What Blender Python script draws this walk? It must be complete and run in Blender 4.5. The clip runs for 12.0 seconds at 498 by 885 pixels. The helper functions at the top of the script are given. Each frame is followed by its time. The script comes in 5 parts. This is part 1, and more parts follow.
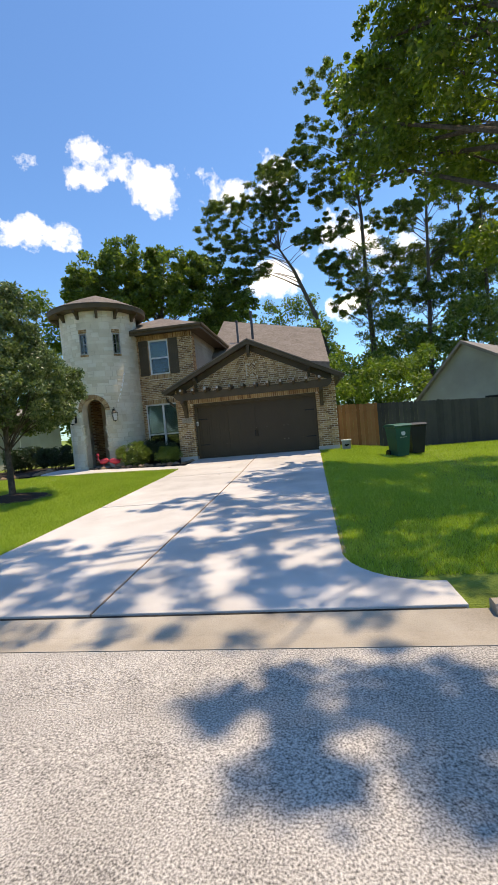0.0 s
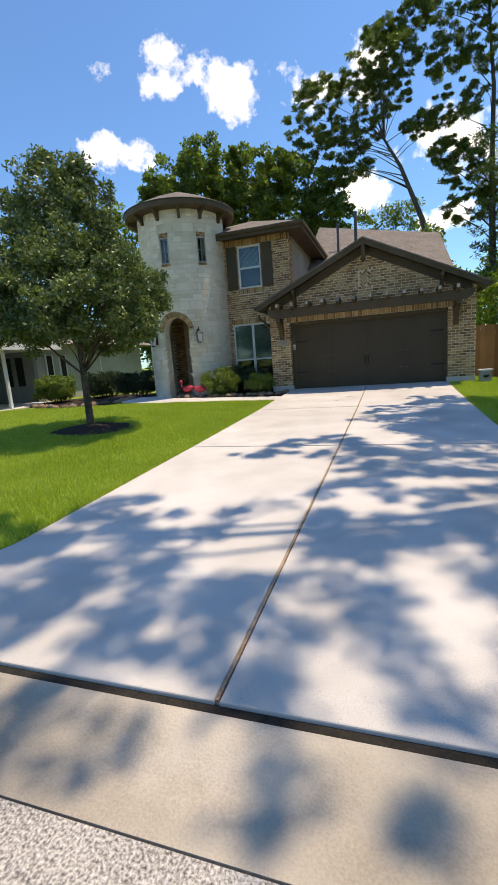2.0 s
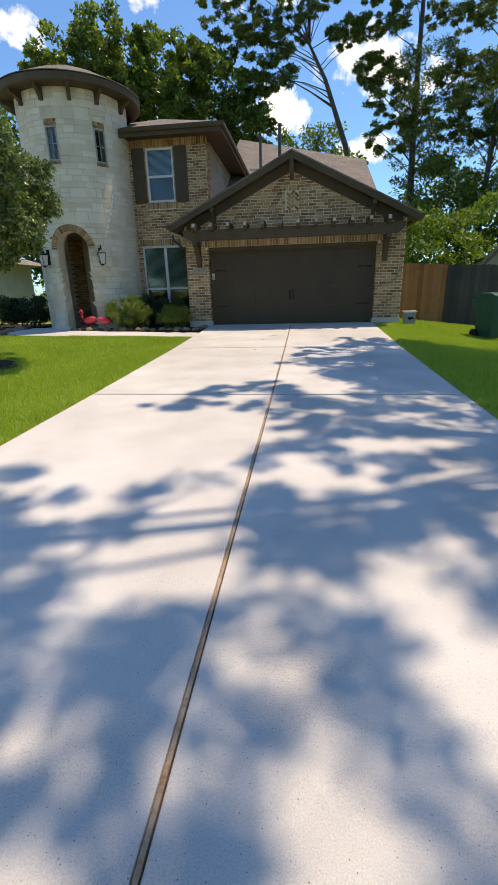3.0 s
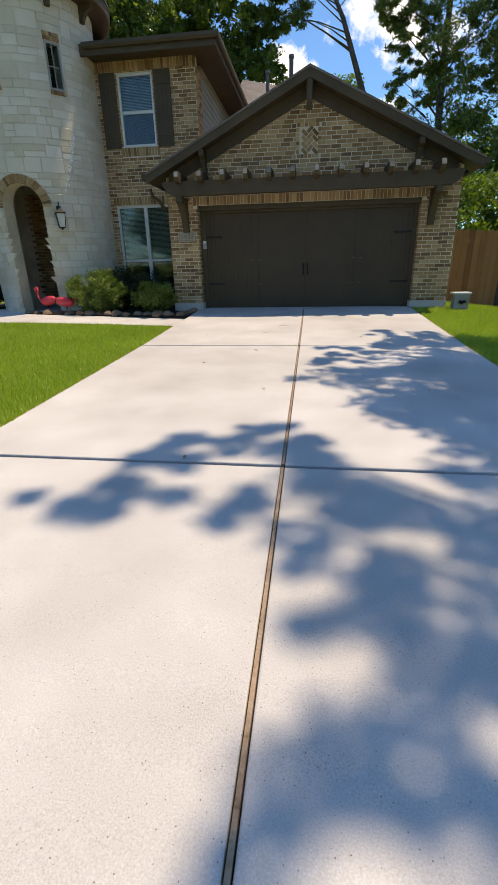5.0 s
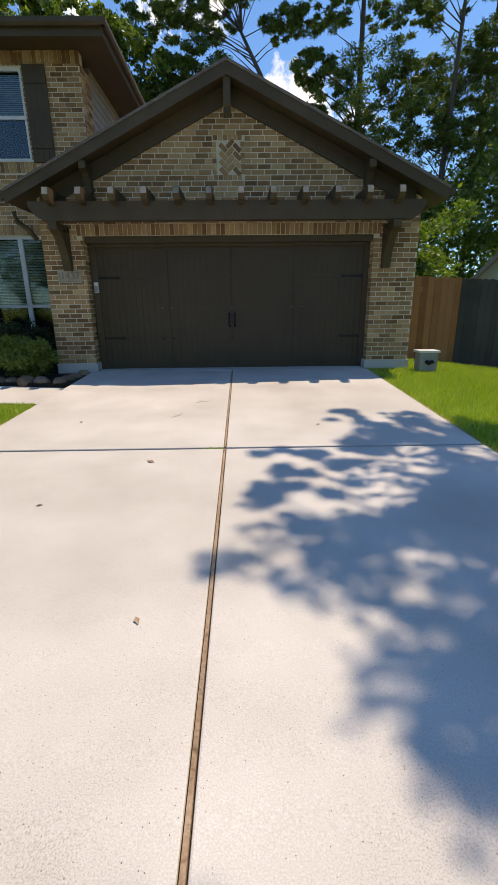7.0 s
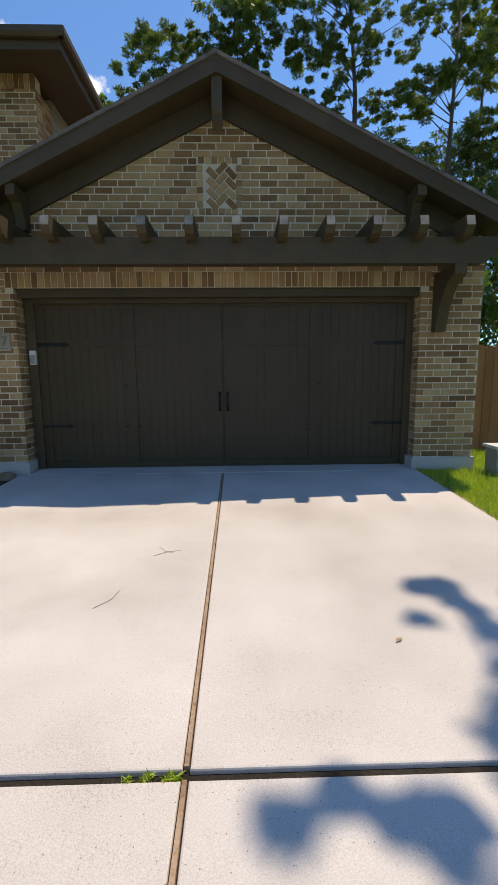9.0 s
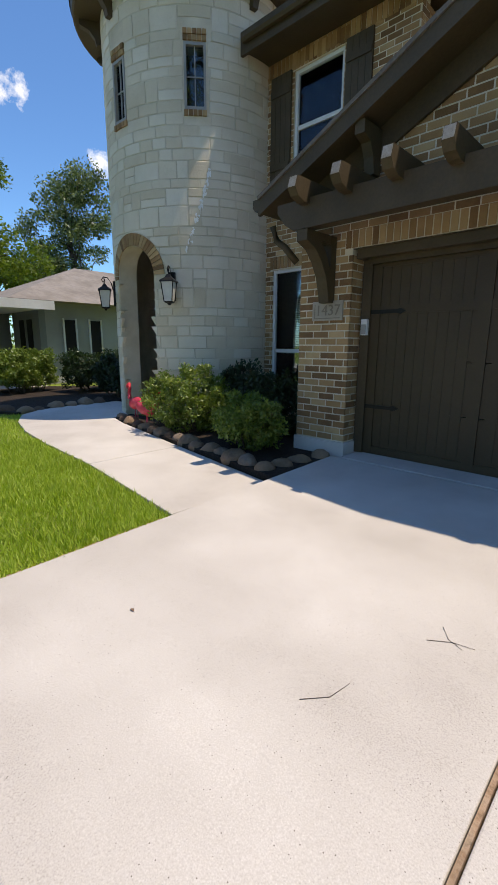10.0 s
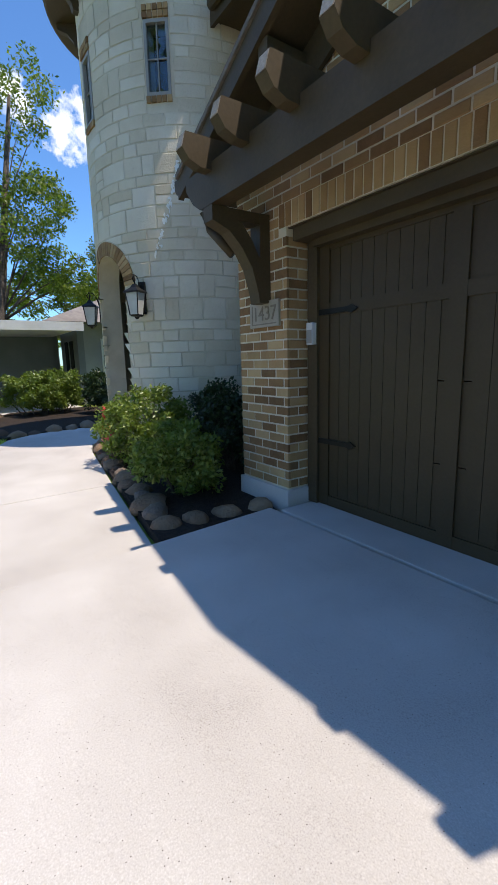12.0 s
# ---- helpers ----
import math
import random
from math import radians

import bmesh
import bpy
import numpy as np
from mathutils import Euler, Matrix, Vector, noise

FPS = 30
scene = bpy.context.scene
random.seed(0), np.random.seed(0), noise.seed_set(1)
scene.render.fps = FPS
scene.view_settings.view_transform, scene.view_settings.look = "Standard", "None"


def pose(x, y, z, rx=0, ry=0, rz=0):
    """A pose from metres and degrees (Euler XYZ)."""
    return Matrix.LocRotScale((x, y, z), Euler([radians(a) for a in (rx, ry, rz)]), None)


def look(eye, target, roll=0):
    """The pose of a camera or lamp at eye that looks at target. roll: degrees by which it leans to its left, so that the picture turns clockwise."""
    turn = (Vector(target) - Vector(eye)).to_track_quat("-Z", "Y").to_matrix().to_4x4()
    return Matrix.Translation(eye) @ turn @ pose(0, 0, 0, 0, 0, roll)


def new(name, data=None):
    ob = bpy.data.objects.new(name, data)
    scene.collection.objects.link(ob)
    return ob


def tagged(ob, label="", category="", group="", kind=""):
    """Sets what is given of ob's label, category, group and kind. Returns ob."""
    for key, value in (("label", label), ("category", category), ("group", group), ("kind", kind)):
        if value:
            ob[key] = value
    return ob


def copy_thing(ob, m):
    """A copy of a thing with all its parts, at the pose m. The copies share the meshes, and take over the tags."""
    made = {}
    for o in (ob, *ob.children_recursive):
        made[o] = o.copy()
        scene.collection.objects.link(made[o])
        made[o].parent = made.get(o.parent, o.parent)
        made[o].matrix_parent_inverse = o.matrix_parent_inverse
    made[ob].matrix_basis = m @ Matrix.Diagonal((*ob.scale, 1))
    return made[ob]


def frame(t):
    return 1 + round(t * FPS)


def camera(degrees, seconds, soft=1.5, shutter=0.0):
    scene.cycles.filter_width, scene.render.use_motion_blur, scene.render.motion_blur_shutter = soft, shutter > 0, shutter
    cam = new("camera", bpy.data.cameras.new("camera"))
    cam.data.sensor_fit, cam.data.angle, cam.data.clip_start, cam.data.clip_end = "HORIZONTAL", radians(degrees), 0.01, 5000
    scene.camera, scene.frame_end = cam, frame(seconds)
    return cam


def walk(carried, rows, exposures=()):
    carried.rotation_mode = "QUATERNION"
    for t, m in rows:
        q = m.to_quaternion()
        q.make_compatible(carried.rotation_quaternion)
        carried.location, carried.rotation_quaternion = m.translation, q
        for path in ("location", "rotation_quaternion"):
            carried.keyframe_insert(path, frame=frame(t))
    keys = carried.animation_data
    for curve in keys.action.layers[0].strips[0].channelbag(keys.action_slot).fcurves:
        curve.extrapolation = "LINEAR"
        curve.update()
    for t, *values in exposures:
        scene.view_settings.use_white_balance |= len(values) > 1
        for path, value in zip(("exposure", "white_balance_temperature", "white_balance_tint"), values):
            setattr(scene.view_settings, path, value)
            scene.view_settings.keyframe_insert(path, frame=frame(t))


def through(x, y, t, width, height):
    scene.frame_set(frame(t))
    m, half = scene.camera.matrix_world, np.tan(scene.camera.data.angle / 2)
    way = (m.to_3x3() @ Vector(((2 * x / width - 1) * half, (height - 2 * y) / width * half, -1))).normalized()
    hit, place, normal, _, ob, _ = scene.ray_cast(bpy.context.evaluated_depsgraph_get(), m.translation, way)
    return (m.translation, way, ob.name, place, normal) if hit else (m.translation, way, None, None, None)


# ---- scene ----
cam = camera(59.4, 12.0, soft=1.1)
METRES, EYE, TILT, LEAN, TURN = 15.2, 1.43, 0.0, 0.0, 8.2
PATH = [
    (0, (0.201, 0.572, 1.453), (-0.089, 2.549, 1.366), -5.2),
    (0.5, (-0.22, 1.09, 1.413), (-0.544, 3.057, 1.257), -5.1),
    (1, (-0.538, 1.629, 1.391), (-0.902, 3.585, 1.191), -4.5),
    (1.5, (-0.902, 2.164, 1.37), (-1.359, 4.087, 1.068), -3.9),
    (2, (-1.209, 2.737, 1.314), (-1.833, 4.601, 0.943), -4.4),
    (2.5, (-1.382, 3.256, 1.242), (-1.738, 5.164, 0.762), -2.5),
    (2.7, (-1.466, 3.437, 1.246), (-1.72, 5.342, 0.69), -1.7),
    (4.3, (-1.758, 5.671, 1.251), (-2.009, 7.429, 0.331), -1.2),
    (4.5, (-1.783, 5.959, 1.231), (-2.044, 7.748, 0.374), -1.0),
    (5, (-1.828, 6.693, 1.217), (-2.087, 8.524, 0.455), -1.3),
    (5.5, (-1.879, 7.45, 1.214), (-2.108, 9.295, 0.475), -1.2),
    (6, (-1.882, 8.133, 1.223), (-2.054, 9.987, 0.491), -1.6),
    (6.5, (-1.854, 8.845, 1.284), (-1.964, 10.704, 0.555), -1.7),
    (7, (-1.817, 9.573, 1.284), (-1.787, 11.482, 0.688), -0.6),
    (7.2, (-1.835, 9.922, 1.296), (-1.801, 11.833, 0.706), -0.3),
    (8.8, (-1.787, 11.919, 1.374), (-1.604, 13.888, 1.078), -0.4),
    (9, (-1.786, 12.121, 1.368), (-1.738, 14.098, 1.068), -0.5),
    (9.5, (-1.741, 12.739, 1.411), (-2.56, 14.53, 1.062), 0.3),
    (10, (-1.764, 13.271, 1.416), (-3.125, 14.67, 0.982), 0.4),
    (10.5, (-1.705, 13.771, 1.346), (-3.258, 14.921, 0.827), -0.9),
    (11, (-1.648, 14.27, 1.306), (-3.254, 15.311, 0.725), -1.9),
    (11.5, (-1.545, 14.775, 1.36), (-3.168, 15.838, 0.874), -2.3),
    (12, (-1.641, 15.254, 1.423), (-3.264, 16.363, 1.053), -1.5),
]
walk(cam, [(t, look(eye, target, roll)) for t, eye, target, roll in PATH], exposures=[(0.0, 0.98, 8500, 12), (2.5, 0.90, 8500, 12), (4.5, 0.80, 8500, 12), (9.0, 0.76, 8100, 13), (10.5, 0.78, 7700, 12), (12.0, 0.92, 7200, 12)])
# ---- world and sun ----
SUN = Vector((0.30, 0.212, 1.0)).normalized()      # towards the sun
world = bpy.data.worlds.new("sky_world")
scene.world = world
world.use_nodes = True
wn, wl = world.node_tree.nodes, world.node_tree.links
wn.clear()
w_out = wn.new("ShaderNodeOutputWorld")
w_bg = wn.new("ShaderNodeBackground")
w_bg.inputs[1].default_value = 0.15
sky = wn.new("ShaderNodeTexSky")
sky.sky_type = 'NISHITA'
sky.sun_disc = False
sky.sun_elevation = math.asin(SUN.z)
sky.sun_rotation = math.atan2(SUN.x, SUN.y)
sky.air_density, sky.dust_density, sky.ozone_density = 1.0, 0.3, 3.0
w_tc = wn.new("ShaderNodeTexCoord")
w_noise = wn.new("ShaderNodeTexNoise")
w_noise.inputs["Scale"].default_value = 13.0
w_noise.inputs["Detail"].default_value = 8.0
w_noise.inputs["Roughness"].default_value = 0.62
wl.new(w_tc.outputs["Generated"], w_noise.inputs["Vector"])


def math_node(nodes, links, op, a, b=None):
    n = nodes.new("ShaderNodeMath")
    n.operation = op
    for k, v in enumerate((a, b)):
        if v is None:
            continue
        if isinstance(v, (int, float)):
            n.inputs[k].default_value = v
        else:
            links.new(v, n.inputs[k])
    return n.outputs[0]


# fair-weather cumulus: azimuth, elevation, half width, half height in degrees
CLOUDS = [(-17.4, 28.2, 6.2, 2.9), (-22.6, 29.6, 4.6, 2.0), (-26.4, 28.8, 2.6, 1.5), (-25.6, 31.2, 3.4, 1.8), (-11.8, 28.2, 3.6, 1.9), (-31.5, 30.1, 1.6, 1.1),
          (-31.8, 23.0, 4.8, 1.8), (-5.4, 27.2, 4.2, 2.4), (-2.8, 29.2, 3.4, 2.2), (-3.2, 17.5, 4.4, 2.4), (5.5, 21.2, 5.6, 3.2), (10.5, 19.0, 5.4, 3.0),
          (6.0, 14.0, 3.0, 2.0), (-76.0, 24.3, 4.8, 3.0), (-72.2, 23.6, 3.6, 2.4), (-80.0, 25.8, 4.0, 2.2), (-61.5, 19.0, 2.6, 1.5),
          (40.0, 30.0, 9.0, 4.0), (95.0, 25.0, 10.0, 4.0), (160.0, 28.0, 9.0, 4.0), (-120.0, 22.0, 8.0, 4.0), (-160.0, 35.0, 8.0, 4.0)]
cover = None
for az, el, hw, hh in CLOUDS:
    a, e = radians(az), radians(el)
    d = Vector((math.sin(a) * math.cos(e), math.cos(a) * math.cos(e), math.sin(e)))
    right = Vector((math.cos(a), -math.sin(a), 0))
    up = right.cross(d)
    mp = []
    for axis, half in ((right, hw), (up, hh)):
        dot = wn.new("ShaderNodeVectorMath")
        dot.operation = 'DOT_PRODUCT'
        dot.inputs[1].default_value = axis / math.sin(radians(half))
        wl.new(w_tc.outputs["Generated"], dot.inputs[0])
        off = math_node(wn, wl, 'SUBTRACT', dot.outputs["Value"], axis.dot(d) / math.sin(radians(half)))
        mp.append(math_node(wn, wl, 'MULTIPLY', off, off))
    front = wn.new("ShaderNodeVectorMath")
    front.operation = 'DOT_PRODUCT'
    front.inputs[1].default_value = d
    wl.new(w_tc.outputs["Generated"], front.inputs[0])
    r2 = math_node(wn, wl, 'ADD', mp[0], mp[1])
    val = math_node(wn, wl, 'SUBTRACT', 1.0, r2)
    val = math_node(wn, wl, 'MAXIMUM', val, -3.0)
    ahead = math_node(wn, wl, 'GREATER_THAN', front.outputs["Value"], 0.5)
    val = math_node(wn, wl, 'MULTIPLY', math_node(wn, wl, 'ADD', val, 3.0), ahead)
    cover = val if cover is None else math_node(wn, wl, 'MAXIMUM', cover, val)
ns = math_node(wn, wl, 'MULTIPLY', math_node(wn, wl, 'SUBTRACT', w_noise.outputs["Fac"], 0.5), 7.5)
dens = math_node(wn, wl, 'ADD', math_node(wn, wl, 'SUBTRACT', cover, 3.3), ns)
w_ramp = wn.new("ShaderNodeValToRGB")
w_ramp.color_ramp.elements[0].position, w_ramp.color_ramp.elements[0].color = 0.0, (0, 0, 0, 1)
w_ramp.color_ramp.elements[1].position, w_ramp.color_ramp.elements[1].color = 1.0, (1, 1, 1, 1)
wl.new(dens, w_ramp.inputs[0])
w_tint = wn.new("ShaderNodeMixRGB")
w_tint.blend_type = 'MULTIPLY'
w_tint.inputs[0].default_value = 1.0
w_tint.inputs[2].default_value = (0.37, 0.62, 0.88, 1)
wl.new(sky.outputs[0], w_tint.inputs[1])
w_mix = wn.new("ShaderNodeMixRGB")
wl.new(w_ramp.outputs[0], w_mix.inputs[0])
wl.new(w_tint.outputs[0], w_mix.inputs[1])
w_mix.inputs[2].default_value = (5.2, 5.5, 6.0, 1)
wl.new(w_mix.outputs[0], w_bg.inputs[0])
wl.new(w_bg.outputs[0], w_out.inputs[0])

sun_data = bpy.data.lights.new("sun", 'SUN')
sun_data.energy, sun_data.angle, sun_data.color = 2.6, radians(0.53), (1.0, 0.95, 0.87)
sun = new("sun", sun_data)
sun.matrix_world = look(SUN * 60, (0, 0, 0))


# ---- materials ----
def material(name, colours, scale=4.0, rough=0.8, bump=0.3, fine=60.0, metal=0.0, pieces=0.0, spec=0.4, stain=0.25, coords="Object", dist=0.01, grainy=0.4, pits=0.0):
    """A surface with broad variation, fine grain, relief and, by pieces, a tone of its own for each piece."""
    m = bpy.data.materials.new(name)
    m.use_nodes = True
    n, l = m.node_tree.nodes, m.node_tree.links
    b = n["Principled BSDF"]
    b.inputs["Roughness"].default_value = rough
    b.inputs["Metallic"].default_value = metal
    b.inputs["Specular IOR Level"].default_value = spec
    tc = n.new("ShaderNodeTexCoord")
    vec = tc.outputs[coords]
    if coords == "World":
        vec = None
    geo = n.new("ShaderNodeNewGeometry")
    pos = geo.outputs["Position"]
    broad = n.new("ShaderNodeTexNoise")
    broad.inputs["Scale"].default_value, broad.inputs["Detail"].default_value = scale, 6
    grain = n.new("ShaderNodeTexNoise")
    grain.inputs["Scale"].default_value, grain.inputs["Detail"].default_value = fine, 4
    l.new(pos, broad.inputs["Vector"])
    l.new(pos, grain.inputs["Vector"])
    fac = math_node(n, l, 'ADD', math_node(n, l, 'MULTIPLY', broad.outputs["Fac"], 1 - grainy), math_node(n, l, 'MULTIPLY', grain.outputs["Fac"], grainy))
    if pieces:
        info = n.new("ShaderNodeObjectInfo")
        rnd = math_node(n, l, 'FRACT', math_node(n, l, 'ADD', info.outputs["Random"], geo.outputs["Random Per Island"]))
        fac = math_node(n, l, 'ADD', math_node(n, l, 'MULTIPLY', fac, 1 - pieces), math_node(n, l, 'MULTIPLY', rnd, pieces))
    ramp = n.new("ShaderNodeValToRGB")
    lo, hi = (0.3, 0.7) if not pieces else (0.5 * (1 - pieces) - 0.08, 0.5 * (1 - pieces) + pieces + 0.02)
    els = ramp.color_ramp.elements
    for k, c in enumerate(colours):
        p = lo + (hi - lo) * k / max(1, len(colours) - 1)
        e = els[k] if k < 2 else els.new(p)
        e.color = (*c, 1)
        e.position = p
    for k in range(len(colours)):
        els[k].position = lo + (hi - lo) * k / max(1, len(colours) - 1)
        els[k].color = (*colours[k], 1)
    l.new(fac, ramp.inputs[0])
    col = ramp.outputs[0]
    if stain:
        st = n.new("ShaderNodeTexNoise")
        st.inputs["Scale"].default_value, st.inputs["Detail"].default_value = scale * 0.23, 5
        l.new(pos, st.inputs["Vector"])
        sr = n.new("ShaderNodeValToRGB")
        sr.color_ramp.elements[0].position, sr.color_ramp.elements[0].color = 0.35, (1 - stain, 1 - stain * 1.05, 1 - stain * 1.15, 1)
        sr.color_ramp.elements[1].position, sr.color_ramp.elements[1].color = 0.62, (1, 1, 1, 1)
        l.new(st.outputs["Fac"], sr.inputs[0])
        mx = n.new("ShaderNodeMixRGB")
        mx.blend_type = 'MULTIPLY'
        mx.inputs[0].default_value = 1
        l.new(col, mx.inputs[1])
        l.new(sr.outputs[0], mx.inputs[2])
        col = mx.outputs[0]
    if pits:
        vo = n.new("ShaderNodeTexVoronoi")
        vo.inputs["Scale"].default_value = pits
        l.new(pos, vo.inputs["Vector"])
        pr = n.new("ShaderNodeValToRGB")
        pr.color_ramp.elements[0].position, pr.color_ramp.elements[0].color = 0.05, (0.25, 0.23, 0.21, 1)
        pr.color_ramp.elements[1].position, pr.color_ramp.elements[1].color = 0.10, (1, 1, 1, 1)
        l.new(vo.outputs["Distance"], pr.inputs[0])
        mp = n.new("ShaderNodeMixRGB")
        mp.blend_type = 'MULTIPLY'
        mp.inputs[0].default_value = 1
        l.new(col, mp.inputs[1])
        l.new(pr.outputs[0], mp.inputs[2])
        col = mp.outputs[0]
    l.new(col, b.inputs["Base Color"])
    if bump:
        bp = n.new("ShaderNodeBump")
        bp.inputs["Strength"].default_value, bp.inputs["Distance"].default_value = bump, dist
        l.new(grain.outputs["Fac"], bp.inputs["Height"])
        l.new(bp.outputs[0], b.inputs["Normal"])
    return m


def leaf_material(name, colours, gloss=0.45, through=0.35):
    m = bpy.data.materials.new(name)
    m.use_nodes = True
    n, l = m.node_tree.nodes, m.node_tree.links
    b = n["Principled BSDF"]
    geo = n.new("ShaderNodeNewGeometry")
    noise_t = n.new("ShaderNodeTexNoise")
    noise_t.inputs["Scale"].default_value = 0.9
    l.new(geo.outputs["Position"], noise_t.inputs["Vector"])
    fac = math_node(n, l, 'ADD', math_node(n, l, 'MULTIPLY', geo.outputs["Random Per Island"], 0.6), math_node(n, l, 'MULTIPLY', noise_t.outputs["Fac"], 0.4))
    ramp = n.new("ShaderNodeValToRGB")
    els = ramp.color_ramp.elements
    while len(els) < len(colours):
        els.new(0.5)
    for k, c in enumerate(colours):
        els[k].position = 0.15 + 0.7 * k / (len(colours) - 1)
        els[k].color = (*c, 1)
    l.new(fac, ramp.inputs[0])
    l.new(ramp.outputs[0], b.inputs["Base Color"])
    b.inputs["Roughness"].default_value = gloss
    tr = n.new("ShaderNodeBsdfTranslucent")
    br = n.new("ShaderNodeMixRGB")
    br.blend_type = 'MULTIPLY'
    br.inputs[0].default_value = 1
    br.inputs[2].default_value = (1.5, 1.6, 0.6, 1)
    l.new(ramp.outputs[0], br.inputs[1])
    l.new(br.outputs[0], tr.inputs["Color"])
    mix = n.new("ShaderNodeMixShader")
    mix.inputs[0].default_value = through
    l.new(b.outputs[0], mix.inputs[1])
    l.new(tr.outputs[0], mix.inputs[2])
    l.new(mix.outputs[0], n["Material Output"].inputs[0])
    return m


M_concrete = material("concrete", [(0.37, 0.335, 0.31), (0.53, 0.492, 0.46), (0.605, 0.568, 0.535), (0.71, 0.675, 0.645)], 1.6, 0.88, 0.3, 190, stain=0.17, dist=0.004, grainy=0.58, pits=38)
M_gutter = material("kerb_concrete", [(0.34, 0.29, 0.23), (0.46, 0.40, 0.33), (0.52, 0.46, 0.38)], 2.5, 0.9, 0.5, 90, stain=0.4)
M_asphalt = material("asphalt", [(0.06, 0.054, 0.048), (0.29, 0.265, 0.24), (0.54, 0.495, 0.45), (0.74, 0.69, 0.63)], 3, 0.9, 1.0, 85, stain=0.12, dist=0.014, grainy=0.85)
M_lawn = material("lawn_soil", [(0.11, 0.16, 0.018), (0.19, 0.26, 0.032), (0.26, 0.33, 0.055)], 2.5, 0.95, 0.8, 45, stain=0.3, dist=0.03)
M_mulch = material("mulch", [(0.012, 0.008, 0.006), (0.035, 0.022, 0.015), (0.06, 0.04, 0.028)], 20, 0.95, 1.0, 60, dist=0.03)
M_brick = material("brick", [(0.15, 0.074, 0.030), (0.31, 0.170, 0.074), (0.44, 0.262, 0.118), (0.56, 0.375, 0.190)], 9, 0.9, 0.6, 110, pieces=0.62, stain=0.2, dist=0.006)
M_mortar = material("mortar", [(0.66, 0.57, 0.43), (0.76, 0.67, 0.52)], 8, 0.95, 0.6, 120)
M_stone = material("limestone", [(0.62, 0.53, 0.385), (0.69, 0.605, 0.46), (0.74, 0.665, 0.53), (0.77, 0.71, 0.59)], 5, 0.92, 0.7, 45, pieces=0.5, stain=0.14, dist=0.012)
M_stone_mortar = material("pale_mortar", [(0.64, 0.56, 0.42), (0.72, 0.64, 0.50)], 8, 0.95, 0.5, 90)
# near-white colour that paints the reflected sunlight on the tower stones
M_sun_glint = material("painted_glint", [(0.80, 0.80, 0.76), (0.90, 0.90, 0.87)], 20, 0.9, 0.2, 80, stain=0.0)
M_trim = material("brown_paint", [(0.062, 0.041, 0.019), (0.080, 0.054, 0.026), (0.10, 0.068, 0.034)], 3, 0.6, 0.25, 40, stain=0.15, dist=0.005)
M_door = material("garage_door_paint", [(0.050, 0.030, 0.012), (0.062, 0.038, 0.016), (0.072, 0.045, 0.020)], 2, 0.5, 0.2, 50, stain=0.1, dist=0.003)
M_end = material("weathered_end_grain", [(0.24, 0.205, 0.17), (0.36, 0.315, 0.27), (0.45, 0.40, 0.345)], 12, 0.85, 0.4, 80)
M_shingle = material("shingle", [(0.13, 0.105, 0.09), (0.20, 0.165, 0.14), (0.26, 0.215, 0.185)], 7, 0.95, 0.8, 40, stain=0.2, dist=0.02)
M_siding = material("siding_paint", [(0.33, 0.29, 0.235), (0.37, 0.33, 0.27)], 3, 0.7, 0.15, 60)
M_white = material("white_frame", [(0.62, 0.62, 0.60), (0.74, 0.74, 0.72)], 5, 0.45, 0.05, 60, stain=0.08)
M_blind = material("blind_slats", [(0.42, 0.50, 0.44), (0.50, 0.57, 0.51)], 5, 0.6, 0.05, 60, stain=0.05)
M_dark = material("dark_room", [(0.010, 0.010, 0.010), (0.018, 0.017, 0.016)], 3, 0.9, 0.0)
M_black = material("black_metal", [(0.012, 0.011, 0.010), (0.022, 0.02, 0.018)], 8, 0.45, 0.15, 90, metal=0.4)
M_frost = material("frosted_glass", [(0.55, 0.55, 0.52), (0.66, 0.66, 0.63)], 6, 0.25, 0.1, 30, stain=0.1)
M_wood_joint = material("joint_board", [(0.16, 0.10, 0.06), (0.34, 0.22, 0.14), (0.42, 0.30, 0.21), (0.20, 0.15, 0.11)], 14, 0.9, 0.8, 60)
M_tar = material("joint_dirt", [(0.012, 0.01, 0.008), (0.035, 0.028, 0.02)], 15, 0.95, 0.8, 60)
M_fence = material("cedar_fence", [(0.26, 0.10, 0.035), (0.38, 0.155, 0.055), (0.46, 0.21, 0.085)], 3, 0.8, 0.4, 70, pieces=0.4)
M_fence_dark = material("weathered_fence", [(0.045, 0.042, 0.038), (0.07, 0.064, 0.058), (0.09, 0.083, 0.075)], 3, 0.85, 0.4, 70, pieces=0.4)
M_bark = material("bark", [(0.05, 0.036, 0.026), (0.11, 0.085, 0.065), (0.18, 0.145, 0.115)], 9, 0.95, 1.0, 35, dist=0.04)
M_rock = material("edging_rock", [(0.10, 0.062, 0.042), (0.20, 0.125, 0.08), (0.33, 0.22, 0.14), (0.16, 0.13, 0.11)], 8, 0.9, 0.8, 40, pieces=0.55, dist=0.02)
M_pink = material("pink_plastic", [(0.62, 0.035, 0.06), (0.75, 0.07, 0.10)], 5, 0.4, 0.05, 40, stain=0.1)
M_bin = material("green_bin_plastic", [(0.008, 0.075, 0.05), (0.012, 0.10, 0.065)], 3, 0.45, 0.1, 80, stain=0.15)
M_bin_dark = material("dark_bin_plastic", [(0.008, 0.010, 0.014), (0.016, 0.018, 0.022)], 3, 0.5, 0.1, 80)
M_plaque = material("plaque_stone", [(0.38, 0.33, 0.26), (0.47, 0.41, 0.33)], 7, 0.9, 0.5, 70)
